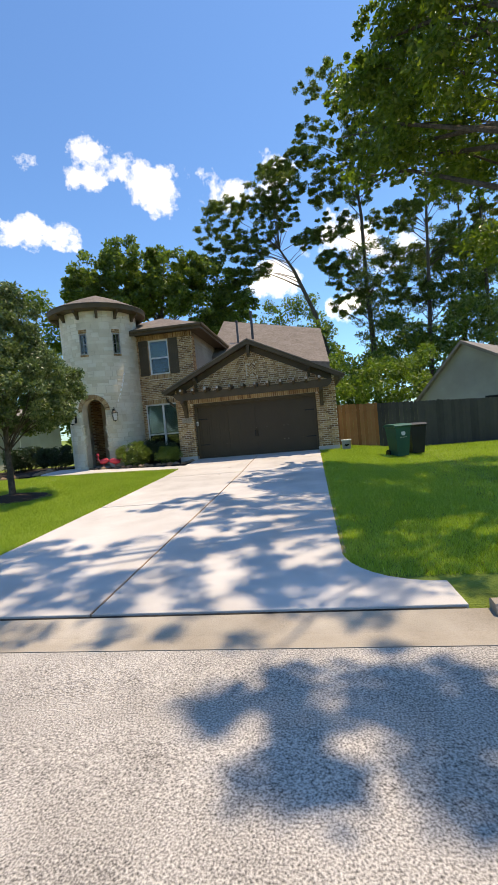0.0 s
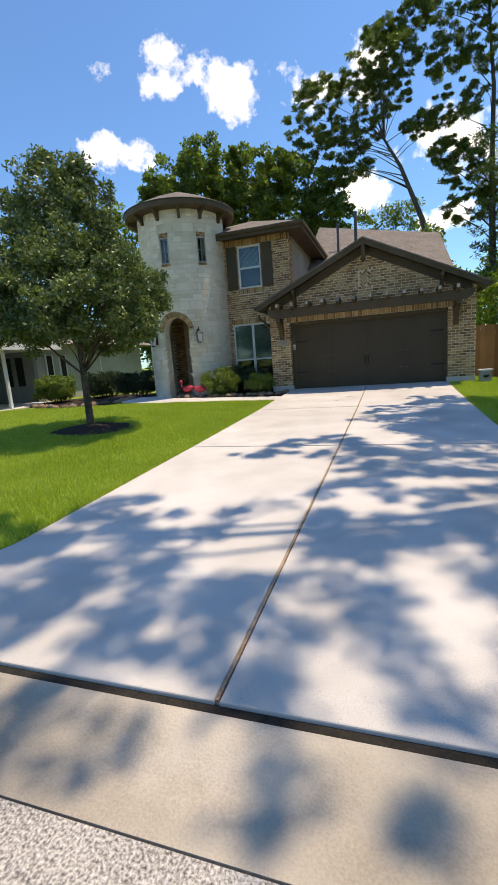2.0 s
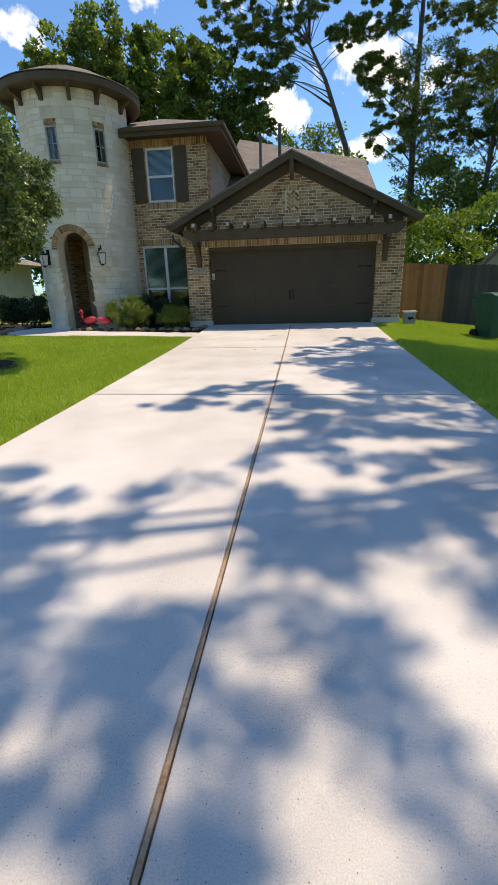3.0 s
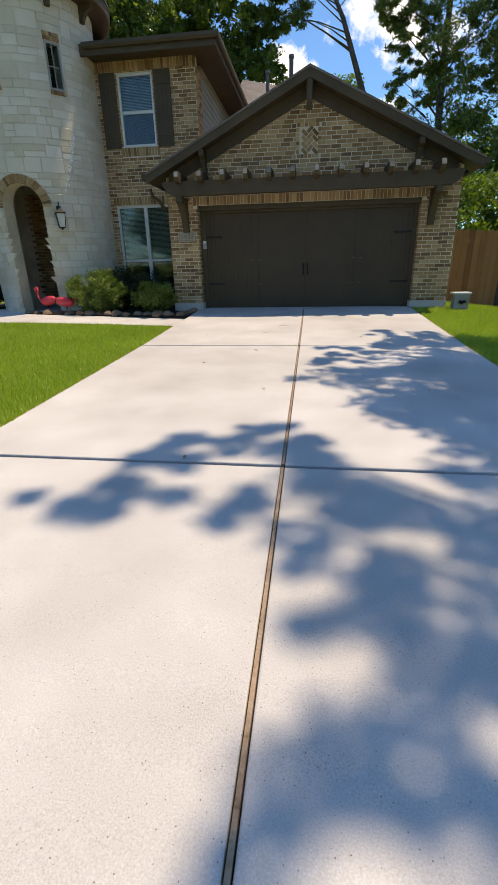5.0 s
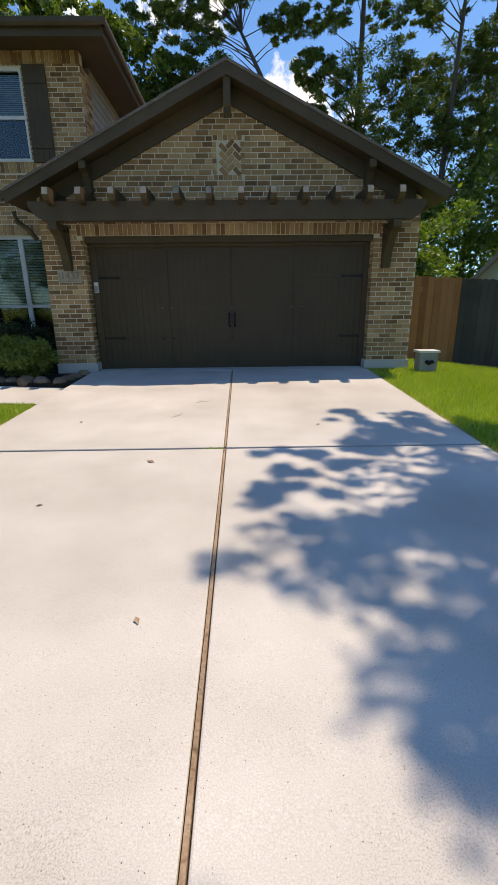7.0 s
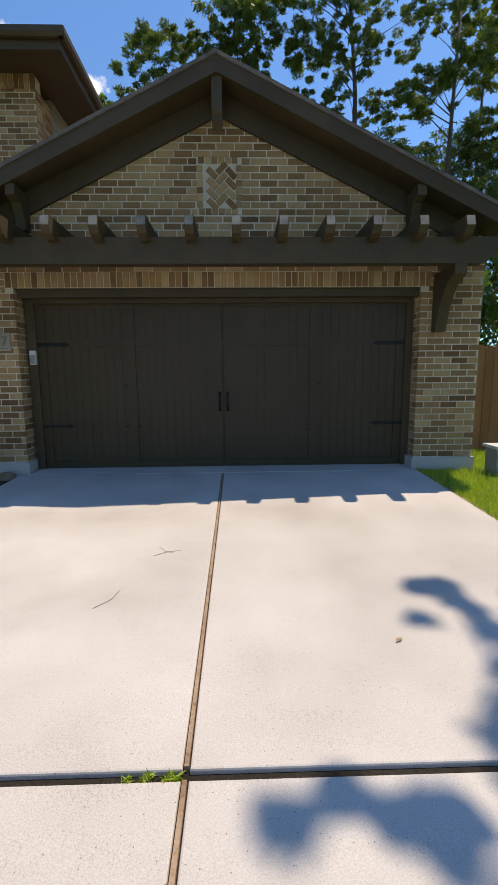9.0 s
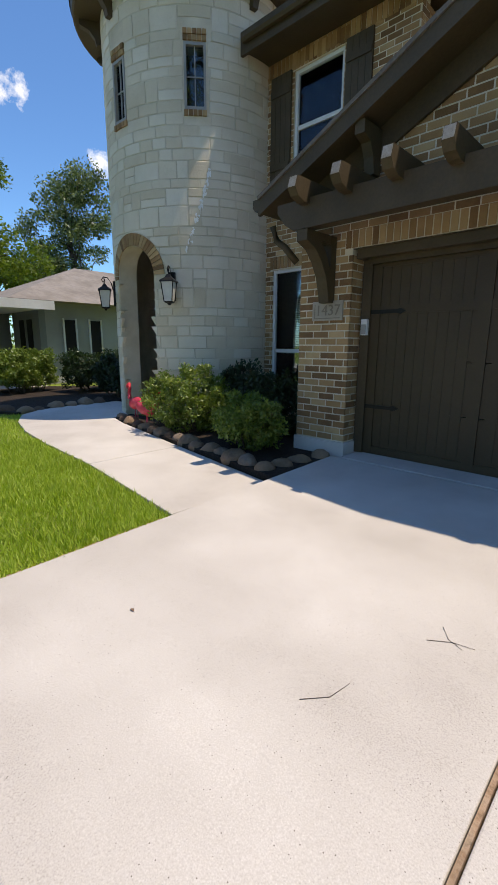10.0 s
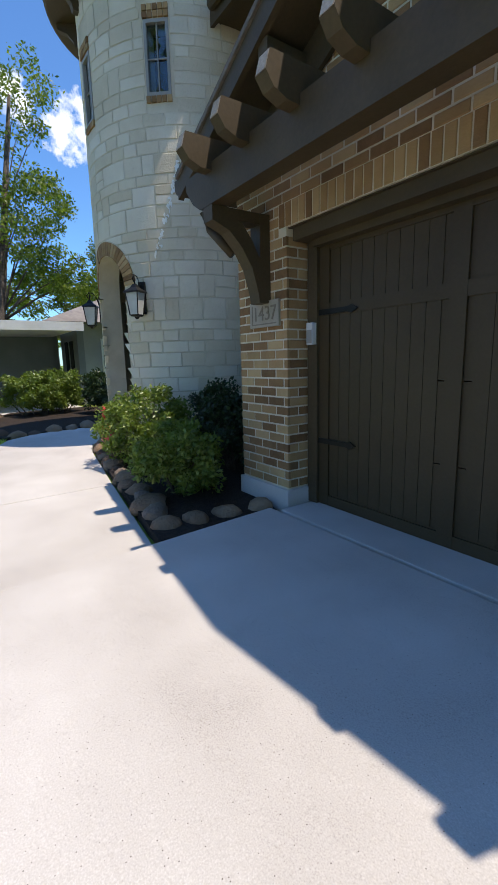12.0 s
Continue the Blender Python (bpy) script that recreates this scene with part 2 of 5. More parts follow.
M_plaque_ink = material("plaque_letters", [(0.24, 0.20, 0.155), (0.29, 0.245, 0.19)], 7, 0.9, 0.1, 70)
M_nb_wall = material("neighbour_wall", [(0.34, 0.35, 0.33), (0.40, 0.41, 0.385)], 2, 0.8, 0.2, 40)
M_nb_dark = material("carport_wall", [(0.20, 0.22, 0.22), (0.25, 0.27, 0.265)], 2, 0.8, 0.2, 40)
M_nb_roof = material("neighbour_shingle", [(0.21, 0.185, 0.165), (0.30, 0.265, 0.235)], 6, 0.95, 0.6, 40)
M_grey = material("grey_plastic", [(0.30, 0.29, 0.27), (0.38, 0.365, 0.34)], 6, 0.55, 0.1, 60)
M_vent = material("lead_pipe", [(0.08, 0.08, 0.085), (0.13, 0.13, 0.135)], 6, 0.6, 0.2, 50, metal=0.3)
M_box = material("rear_ceiling", [(0.2, 0.18, 0.15), (0.25, 0.22, 0.18)], 3, 0.9, 0.1)
L_oak = leaf_material("oak_leaf", [(0.06, 0.10, 0.016), (0.11, 0.165, 0.026), (0.19, 0.24, 0.045)], 0.4, 0.5)
L_back = leaf_material("back_oak_leaf", [(0.05, 0.085, 0.022), (0.10, 0.15, 0.035), (0.20, 0.25, 0.075)], 0.32, 0.5)
L_pine = leaf_material("pine_needle", [(0.045, 0.075, 0.018), (0.095, 0.14, 0.034), (0.18, 0.215, 0.06)], 0.45, 0.38)
L_young = leaf_material("young_oak_leaf", [(0.042, 0.07, 0.026), (0.10, 0.145, 0.052), (0.24, 0.29, 0.13)], 0.35, 0.25)
L_shrub = leaf_material("shrub_leaf", [(0.075, 0.12, 0.02), (0.14, 0.20, 0.035), (0.24, 0.29, 0.07)], 0.4, 0.3)
# darker copy of the shrub leaf, with shade put into its colour
L_shrub_shaded = leaf_material("shaded_shrub_leaf", [(0.012, 0.026, 0.01), (0.028, 0.05, 0.02), (0.05, 0.085, 0.03)], 0.4, 0.25)
L_grass = leaf_material("grass_blade", [(0.20, 0.30, 0.022), (0.33, 0.43, 0.05), (0.50, 0.57, 0.13)], 0.5, 0.35)
# lighter leaf tones: sunlight on the bushes is put into the colour
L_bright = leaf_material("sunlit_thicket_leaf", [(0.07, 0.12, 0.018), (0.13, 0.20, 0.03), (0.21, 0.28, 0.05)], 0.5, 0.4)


def glass_material():
    m = bpy.data.materials.new("window_glass")
    m.use_nodes = True
    n, l = m.node_tree.nodes, m.node_tree.links
    n.clear()
    o = n.new("ShaderNodeOutputMaterial")
    t = n.new("ShaderNodeBsdfTransparent")
    t.inputs[0].default_value = (0.85, 0.92, 0.90, 1)
    g = n.new("ShaderNodeBsdfGlossy")
    g.inputs["Roughness"].default_value = 0.02
    f = n.new("ShaderNodeFresnel")
    f.inputs[0].default_value = 1.6
    x = n.new("ShaderNodeMixShader")
    l.new(f.outputs[0], x.inputs[0])
    l.new(t.outputs[0], x.inputs[1])
    l.new(g.outputs[0], x.inputs[2])
    l.new(x.outputs[0], o.inputs[0])
    return m


M_glass = glass_material()


# ---- mesh helpers ----
def link_mesh(name, verts, faces, mat, parent=None, smooth=False):
    me = bpy.data.meshes.new(name)
    me.from_pydata([tuple(v) for v in verts], [], faces)
    me.materials.append(mat)
    if smooth:
        me.polygons.foreach_set("use_smooth", [True] * len(me.polygons))
    ob = new(name, me)
    ob.parent = parent
    return ob


def part(name, bm, mat, parent=None, label="", bevel=0.0, smooth=False):
    if bevel:
        bmesh.ops.bevel(bm, geom=[e for e in bm.edges if e.calc_face_angle(0) > 0.5], offset=bevel, segments=2, profile=0.6, affect='EDGES', clamp_overlap=True)
    bmesh.ops.recalc_face_normals(bm, faces=bm.faces)
    me = bpy.data.meshes.new(name)
    bm.to_mesh(me)
    bm.free()
    me.materials.append(mat)
    if smooth:
        me.polygons.foreach_set("use_smooth", [True] * len(me.polygons))
    ob = new(name, me)
    ob.parent = parent
    if label:
        tagged(ob, label)
    return ob


def thing(name, label, category, at=(0, 0, 0), group="", kind="", rz=0):
    ob = new(name)
    ob.matrix_basis = pose(*at, 0, 0, rz)
    ob.empty_display_size = 0.2
    return tagged(ob, label, category, group, kind)


def box(bm, x0, x1, y0, y1, z0, z1, m=None):
    vs = [bm.verts.new(p) for p in ((x0, y0, z0), (x1, y0, z0), (x1, y1, z0), (x0, y1, z0), (x0, y0, z1), (x1, y0, z1), (x1, y1, z1), (x0, y1, z1))]
    for f in ((0, 3, 2, 1), (4, 5, 6, 7), (0, 1, 5, 4), (1, 2, 6, 5), (2, 3, 7, 6), (3, 0, 4, 7)):
        bm.faces.new([vs[i] for i in f])
    if m is not None:
        bmesh.ops.transform(bm, matrix=m, verts=vs)
    return bm


def box_part(name, x0, x1, y0, y1, z0, z1, mat, parent=None, label="", bevel=0.004):
    return part(name, box(bmesh.new(), x0, x1, y0, y1, z0, z1), mat, parent, label, bevel)


def prism(bm, pts, axis, a, b):
    """A closed outline of (u, v) carried along an axis from a to b."""
    def at(u, v, w):
        return {"x": (w, u, v), "y": (u, w, v), "z": (u, v, w)}[axis]
    lo = [bm.verts.new(at(u, v, a)) for u, v in pts]
    hi = [bm.verts.new(at(u, v, b)) for u, v in pts]
    bm.faces.new(lo)
    bm.faces.new(hi[::-1])
    for i in range(len(pts)):
        k = (i + 1) % len(pts)
        bm.faces.new((lo[i], hi[i], hi[k], lo[k]))
    return bm


def tube(bm, pts, radii, sides=8):
    pts = [Vector(p) for p in pts]
    rings = []
    for i, p in enumerate(pts):
        d = (pts[min(i + 1, len(pts) - 1)] - pts[max(i - 1, 0)]).normalized()
        a = d.orthogonal().normalized() if abs(d.z) < 0.9 else Vector((1, 0, 0))
        a = (a - d * a.dot(d)).normalized()
        b = d.cross(a)
        r = radii[i] if hasattr(radii, "__len__") else radii
        rings.append([bm.verts.new(p + (a * math.cos(t) + b * math.sin(t)) * r) for t in (2 * math.pi * k / sides for k in range(sides))])
    for r0, r1 in zip(rings, rings[1:]):
        for k in range(sides):
            bm.faces.new((r0[k], r0[(k + 1) % sides], r1[(k + 1) % sides], r1[k]))
    bm.faces.new(rings[0][::-1])
    bm.faces.new(rings[-1])
    return bm


def leaf_mesh(name, centres, radii, per, size, mat, parent=None, aspect=0.5, seed=1, squash=0.75, droop=0.0, shell=0.55):
    """Leaves in clumps: each one a small folded blade of two triangles."""
    rng = np.random.default_rng(seed)
    centres, radii = np.asarray(centres, float), np.asarray(radii, float)
    n = len(centres) * per
    c, r = np.repeat(centres, per, 0), np.repeat(radii, per)
    d = rng.normal(size=(n, 3))
    d /= np.linalg.norm(d, axis=1)[:, None]
    d[:, 2] *= squash
    p = c + d * (r * (shell + (1 - shell) * rng.random(n)) * rng.random(n) ** 0.25)[:, None]
    way = rng.normal(size=(n, 3)) * 0.8 + d
    way[:, 2] -= droop
    way /= np.linalg.norm(way, axis=1)[:, None]
    side = np.cross(way, rng.normal(size=(n, 3)))
    side /= np.linalg.norm(side, axis=1)[:, None] + 1e-9
    nrm = np.cross(way, side)
    ln = size * (0.6 + 0.8 * rng.random(n))[:, None]
    v = np.empty((n, 4, 3))
    v[:, 0] = p - way * ln * 0.5
    v[:, 1] = p + side * ln * aspect * 0.5 + nrm * ln * 0.08
    v[:, 2] = p + way * ln * 0.5
    v[:, 3] = p - side * ln * aspect * 0.5 + nrm * ln * 0.08
    k = np.arange(n) * 4
    tri = np.stack([k, k + 1, k + 2, k, k + 2, k + 3], 1).reshape(-1)
    me = bpy.data.meshes.new(name)
    me.vertices.add(n * 4)
    me.vertices.foreach_set("co", v.reshape(-1))
    me.loops.add(n * 6)
    me.loops.foreach_set("vertex_index", tri)
    me.polygons.add(n * 2)
    me.polygons.foreach_set("loop_start", np.arange(n * 2) * 3)
    me.update(calc_edges=True)
    me.materials.append(mat)
    ob = new(name, me)
    ob.parent = parent
    return ob


# ---- ground ----
def drive_z(y):
    return float(np.interp(y, [4.25, 9.393, 13.42, 17.45, 18.0], [-0.185, -0.071, 0.035, 0.20, 0.20]))


def lawn_z(x, y):
    z = drive_z(y) - 0.035
    z += min(max((-5.2 - x) * 0.05, 0), 0.14) * min(max((y - 5) / 4, 0), 1)
    if x < -4.4 and y > 13.5:
        z = min(z, float(np.interp(x, [-11, -8, -4.5], [0.125, 0.115, 0.065])))
    z -= min(max((x - 1.4) * 0.11, 0), 0.30) * min(max((y - 6) / 5, 0), 1)
    return z


gx = sorted(set([-900, -300, -120, -60, -40, -25] + [round(-20 + 0.8 * i, 2) for i in range(45)] + [20, 30, 60, 120, 300, 900]))
gy = sorted(set([-900, -300, -100, -40, -10, 0, 3, 4.2, 4.25] + [round(4.65 + 0.8 * i, 2) for i in range(22)] + [25, 32, 45, 70, 120, 300, 900]))
gv = [(x, y, lawn_z(x, y) if y >= 4.25 else -0.36) for y in gy for x in gx]
gf = [(j * len(gx) + i, j * len(gx) + i + 1, (j + 1) * len(gx) + i + 1, (j + 1) * len(gx) + i) for j in range(len(gy) - 1) for i in range(len(gx) - 1)]
tagged(link_mesh("ground", gv, gf, M_lawn, smooth=True), "green lawn ground running out to the horizon", "ground", kind="structure")

bm = bmesh.new()
prism(bm, [(-9.0, -0.45), (3.72, -0.45), (3.72, -0.235), (-0.5, -0.17), (-9.0, -0.25)], "x", -120, 120)
tagged(part("road", bm, M_asphalt), "grey coarse worn asphalt street", "road", kind="structure")
bm = bmesh.new()
prism(bm, [(3.728, -0.45), (4.238, -0.45), (4.238, -0.197), (4.1, -0.215), (3.95, -0.24), (3.728, -0.232)], "x", -120, 120)
tagged(part("kerb", bm, M_gutter, bevel=0.006), "stained concrete gutter along the street", "kerb", kind="structure")
for side, xa, xb in (("a", -120, -5.6), ("b", 1.5, 120)):
    bm = bmesh.new()
    prism(bm, [(4.10, -0.45), (4.27, -0.45), (4.27, -0.13), (4.24, -0.115), (4.14, -0.125), (4.10, -0.225)], "x", xa, xb)
    tagged(part("kerb_raised", bm, M_gutter), "raised concrete kerb beside the lawn", "kerb", kind="structure")

# driveway slabs
drive = thing("driveway", "pale concrete driveway of joined slabs up to the garage", "driveway", kind="structure")


def slab(outline, parent, name="slab", mat=M_concrete, zf=None, thick=0.10, lift=0.0):
    bm = bmesh.new()
    zf = zf or (lambda x, y: drive_z(y))
    top = [bm.verts.new((x, y, zf(x, y) + lift)) for x, y in outline]
    low = [bm.verts.new((x, y, zf(x, y) + lift - thick)) for x, y in outline]
    f = bm.faces.new(top)
    bm.faces.new(low[::-1])
    n = len(outline)
    for i in range(n):
        bm.faces.new((top[i], low[i], low[(i + 1) % n], top[(i + 1) % n]))
    edges = list(f.edges)
    bmesh.ops.recalc_face_normals(bm, faces=bm.faces)
    bmesh.ops.bevel(bm, geom=edges, offset=0.008, segments=2, profile=0.5, affect='EDGES')
    return part(name, bm, mat, parent)


XL, XC, XR = -4.46, -1.98, 0.43
g = 0.013
g_cross = 0.02
Y_KERB = 4.295
flare_r = [(XR + 0.9 * (1 - math.cos(a)), 5.75 - 0.95 * math.sin(a)) for a in (math.pi / 2 * k / 8 for k in range(9))]
flare_l = [(XL - 0.9 * (1 - math.cos(a)), 5.75 - 0.95 * math.sin(a)) for a in (math.pi / 2 * k / 8 for k in range(9))]
slab([(XC + g, Y_KERB)] + [(XR + 0.92, Y_KERB)] + [(x, y) for x, y in flare_r[::-1]] + [(XR, 9.393 - g_cross), (XC + g, 9.393 - g_cross)], drive)
slab([(XL - 0.92, Y_KERB), (XC - g, Y_KERB), (XC - g, 9.393 - g_cross), (XL, 9.393 - g_cross)] + flare_l, drive)
for ya, yb in ((9.393, 13.42), (13.42, 17.40)):
    slab([(XC + g, ya + g_cross), (XR, ya + g_cross), (XR, yb - g_cross), (XC + g, yb - g_cross)], drive)
    slab([(XL, ya + g_cross), (XC - g, ya + g_cross), (XC - g, yb - g_cross), (XL, yb - g_cross)], drive)
slab([(-4.36, 17.40 + g), (0.39, 17.40 + g), (0.39, 17.95), (-4.36, 17.95)], drive, "threshold_slab")
bm = bmesh.new()
for ya, yb in ((4.3, 9.37), (9.42, 13.4), (13.45, 17.38)):
    za, zb = drive_z(ya), drive_z(yb)
    vs = [bm.verts.new(p) for p in ((XC - 0.009, ya, za - 0.05), (XC + 0.009, ya, za - 0.05), (XC + 0.008, ya, za + 0.002), (XC - 0.008, ya, za + 0.002),
                                    (XC - 0.009, yb, zb - 0.05), (XC + 0.009, yb, zb - 0.05), (XC + 0.008, yb, zb + 0.002), (XC - 0.008, yb, zb + 0.002))]
    for f in ((0, 1, 2, 3), (7, 6, 5, 4), (0, 4, 5, 1), (1, 5, 6, 2), (2, 6, 7, 3), (3, 7, 4, 0)):
        bm.faces.new([vs[i] for i in f])
part("joint_board", bm, M_wood_joint, drive, "weathered brown wooden expansion board")
for y, x0, x1 in ((9.393, XL, XR), (13.42, XL, XR), (4.25, XL - 0.9, XR + 0.9)):
    box_part("joint_filler", x0, x1, y - 0.04, y + 0.05, drive_z(y) - 0.09, drive_z(y) - 0.022, M_tar, drive, bevel=0)

for x0, x1 in ((XL - 0.05, XL - 0.002), (XR + 0.002, XR + 0.05)):
    bm = bmesh.new()
    ys = [5.75, 7.5, 9.393, 11.5, 13.42, 15.1 if x0 < 0 else 17.4]
    for ya, yb in zip(ys, ys[1:]):
        vs = [bm.verts.new(p) for p in ((x0, ya, drive_z(ya) - 0.022), (x1, ya, drive_z(ya) - 0.014), (x1, yb, drive_z(yb) - 0.014), (x0, yb, drive_z(yb) - 0.022))]
        bm.faces.new(vs)
    part("edge_soil", bm, M_wood_joint, drive, "brown soil along the slab edge")

# front walk
LEFT_EDGE = [(-4.488, 15.19), (-6.28, 15.38), (-7.6, 15.42), (-8.6, 15.52), (-9.5, 15.72), (-10.2, 16.02), (-10.62, 16.5), (-10.8, 17.3), (-10.85, 18.3)]
RIGHT_EDGE = [(-4.488, 16.35), (-6.30, 16.62), (-7.28, 16.78), (-8.2, 16.92), (-8.85, 17.10), (-8.95, 17.46)]


def walk_z(x, y):
    return float(np.interp(x, [-11, -8, -4.5], [0.16, 0.15, 0.10]))


front_walk = thing("front_walk", "pale curving concrete front walk", "walk", kind="structure")
slab([LEFT_EDGE[0], RIGHT_EDGE[0], RIGHT_EDGE[1], LEFT_EDGE[1]][::-1], front_walk, "slab", zf=walk_z, thick=0.16)
slab([(x - 0.015, y) for x, y in LEFT_EDGE[1:]][::1] + [(-9.6, 18.3), (-9.3, 17.55)] + [(x - 0.015, y) for x, y in RIGHT_EDGE[1:]][::-1], front_walk, "slab", zf=walk_z, thick=0.16)

box_part("joint_filler", -4.487, -4.461, 15.2, 16.35, 0.0, 0.085, M_tar, front_walk, bevel=0)

# planting bed beside the walk
bm = bmesh.new()
bed = [(x + 0.02, y + 0.03) for x, y in RIGHT_EDGE] + [(-8.2, 17.6), (-7.1, 19.3), (-5.0, 19.3), (-5.0, 17.6), (-4.46, 17.45)]
prism(bm, bed, "z", 0.0, 0.16)
tagged(part("planting_bed", bm, M_mulch), "dark mulch planting bed beside the house", "bed", kind="structure")
# ---- house: garage wing ----
GY, GZ = 17.55, 0.20                 # front brick face, slab level
OX0, OX1, OZ = -4.42, 0.44, 2.42      # garage opening
PX0, PX1 = -5.10, 1.20
AX, AZ, SL = -1.97, 4.68, 0.478       # roof apex and slope


def roof_under(x):
    return AZ - 0.20 - SL * abs(x - AX)


wall_garage = thing("wall_garage", "tan brick garage front with a gable", "wall", kind="structure")
bm = bmesh.new()
Yb = GY + 0.005
for x0, x1 in ((PX0 + 0.005, OX0 - 0.005), (OX1 + 0.005, PX1 - 0.005)):
    box(bm, x0, x1, Yb, GY + 0.27, 0.05, OZ)
prism(bm, [(PX0 + 0.005, OZ), (PX1 - 0.005, OZ), (PX1 - 0.005, roof_under(PX1)), (AX, roof_under(AX)), (PX0 + 0.01, roof_under(PX0))], "y", Yb, GY + 0.27)
part("masonry", bm, M_mortar, wall_garage)
bm = bmesh.new()
box(bm, PX0 - 0.012, OX0 + 0.03, GY - 0.03, GY + 0.30, 0.0, 0.325)
box(bm, OX1 - 0.03, PX1 + 0.012, GY - 0.03, GY + 0.30, -0.2, 0.33)
part("plinth", bm, M_concrete, wall_garage, "pale concrete plinth", 0.012)
# side walls, rear
box_part("side_wall", PX0 + 0.01, PX0 + 0.2, GY + 0.27, 26, 0, 2.9, M_mortar, wall_garage, bevel=0)
box_part("side_wall", PX1 - 0.2, PX1 - 0.01, GY + 0.27, 30, -0.2, 2.9, M_mortar, wall_garage, bevel=0)

BL, BH, J = 0.198, 0.064, 0.014
bricks = []          # (centre, length, height, facing) of the courses


def course(u0, u1, z, plane, axis, off, h=BH, length=BL):
    u = u0 - off
    while u < u1 - 0.02:
        a, b = max(u, u0), min(u + length, u1)
        if b - a > 0.025:
            bricks.append(((a + b) / 2, z + h / 2, b - a, h, plane, axis))
        u += length + J


def in_panel(z):
    return 3.23 < z + BH / 2 < 3.85


z, k = 0.34, 0
while z < 4.2:
    off = 0 if k % 2 else (BL + J) / 2
    if z + BH < OZ - 0.005:
        course(PX0, OX0, z, GY, "y", off)
        course(OX1, PX1, z, GY, "y", off)
        course(GY + 0.02, GY + 0.26, z, OX0, "x", off)
        course(GY + 0.02, GY + 0.26, z, OX1, "X", off)
        course(GY + 0.02, GY + 0.26, z, PX1, "x", off)
    elif z > 2.60:
        half = min((AZ - 0.22 - z - BH) / SL, 3.2)
        lo, hi = max(AX - half, PX0), min(AX + half, PX1)
        if in_panel(z):
            course(lo, AX - 0.26, z, GY, "y", off)
            course(AX + 0.26, hi, z, GY, "y", off)
        elif hi > lo:
            course(lo, hi, z, GY, "y", off)
    else:
        course(PX0, OX0 - 0.10, z, GY, "y", off)
        course(OX1 + 0.10, PX1, z, GY, "y", off)
    z += BH + J
    k += 1
# soldier course over the opening
x = OX0 - 0.09
while x < OX1 + 0.09:
    bricks.append((x + 0.033, OZ + 0.090, 0.066, 0.170, GY, "y"))
    x += 0.077
brick_meshes = {}


def brick_mesh(w, h):
    key = (round(w, 2), round(h, 2))
    if key not in brick_meshes:
        d, c = 0.012, 0.004
        hw, hh = w / 2, h / 2
        vs = [(-hw, 0.03, -hh), (hw, 0.03, -hh), (hw, 0.03, hh), (-hw, 0.03, hh), (-hw, c, -hh), (hw, c, -hh), (hw, c, hh), (-hw, c, hh),
              (-hw + c, 0, -hh + c), (hw - c, 0, -hh + c), (hw - c, 0, hh - c), (-hw + c, 0, hh - c)]
        fs = [(8, 9, 10, 11)]
        for a, b in ((0, 4), (4, 8)):
            fs += [(a + i, a + (i + 1) % 4, b + (i + 1) % 4, b + i) for i in range(4)]
        me = bpy.data.meshes.new("brick")
        me.from_pydata(vs, [], fs)
        me.materials.append(M_brick)
        brick_meshes[key] = me
    return brick_meshes[key]


TURNS = {"y": 0, "x": 90, "X": -90}


def lay(brick_list, parent, single):
    """Bricks for which single(...) holds become pieces of their own; the rest are joined."""
    rng = random.Random(5)
    vs, fs = [], []
    count = 0
    for u, z, w, h, plane, axis in brick_list:
        jig = rng.uniform(-0.003, 0.0005)
        at = (u, plane + jig, z) if axis == "y" else (plane + (-jig if axis == "x" else jig), u, z)
        m = pose(*at, 0, 0, TURNS[axis])
        me = brick_mesh(w, h)
        if count < 300 and single(at):
            ob = new("brick", me)
            ob.matrix_basis = m
            ob.parent = parent
            count += 1
        else:
            b = len(vs)
            vs += [m @ v.co for v in me.vertices]
            fs += [tuple(b + i for i in p.vertices) for p in me.polygons]
    if vs:
        tagged(link_mesh("brickwork", vs, fs, M_brick, parent), kind="stuff")


vs_p, fs_p = [], []
rng = random.Random(3)
# herringbone laid on the diagonal, kept inside the panel
PW, PZ = 0.078, 3.54
for cx in range(-8, 9):
    for cz in range(-8, 9):
        kind_ = (cx - cz) % 4
        if kind_ not in (0, 3):
            continue
        a, b = (cx + 1, cz + 0.5) if kind_ == 0 else (cx + 0.5, cz + 1)
        u, v = (a - b) * PW * 0.7071, (a + b) * PW * 0.7071
        if abs(u) > 0.15 or abs(v) > 0.20:
            continue
        me = brick_mesh(2 * PW - J, PW - J)
        m = pose(AX + u, GY - 0.004 + rng.uniform(-0.003, 0.001), PZ + v) @ Euler((0, radians(-45 if kind_ == 0 else 45), 0)).to_matrix().to_4x4()
        b0 = len(vs_p)
        vs_p += [m @ p.co for p in me.vertices]
        fs_p += [tuple(b0 + k for k in p.vertices) for p in me.polygons]
# frame of the panel
for zz in (3.265, 3.815):
    x = AX - 0.24
    while x < AX + 0.22:
        bricks.append((x + 0.033, zz, 0.066, 0.066, GY - 0.004, "y"))
        x += 0.077
for xx in (AX - 0.225, AX + 0.225):
    z = 3.31
    while z < 3.76:
        bricks.append((xx, z + 0.033, 0.066, 0.066, GY - 0.004, "y"))
        z += 0.077
link_mesh("lattice_panel", vs_p, fs_p, M_brick, wall_garage)


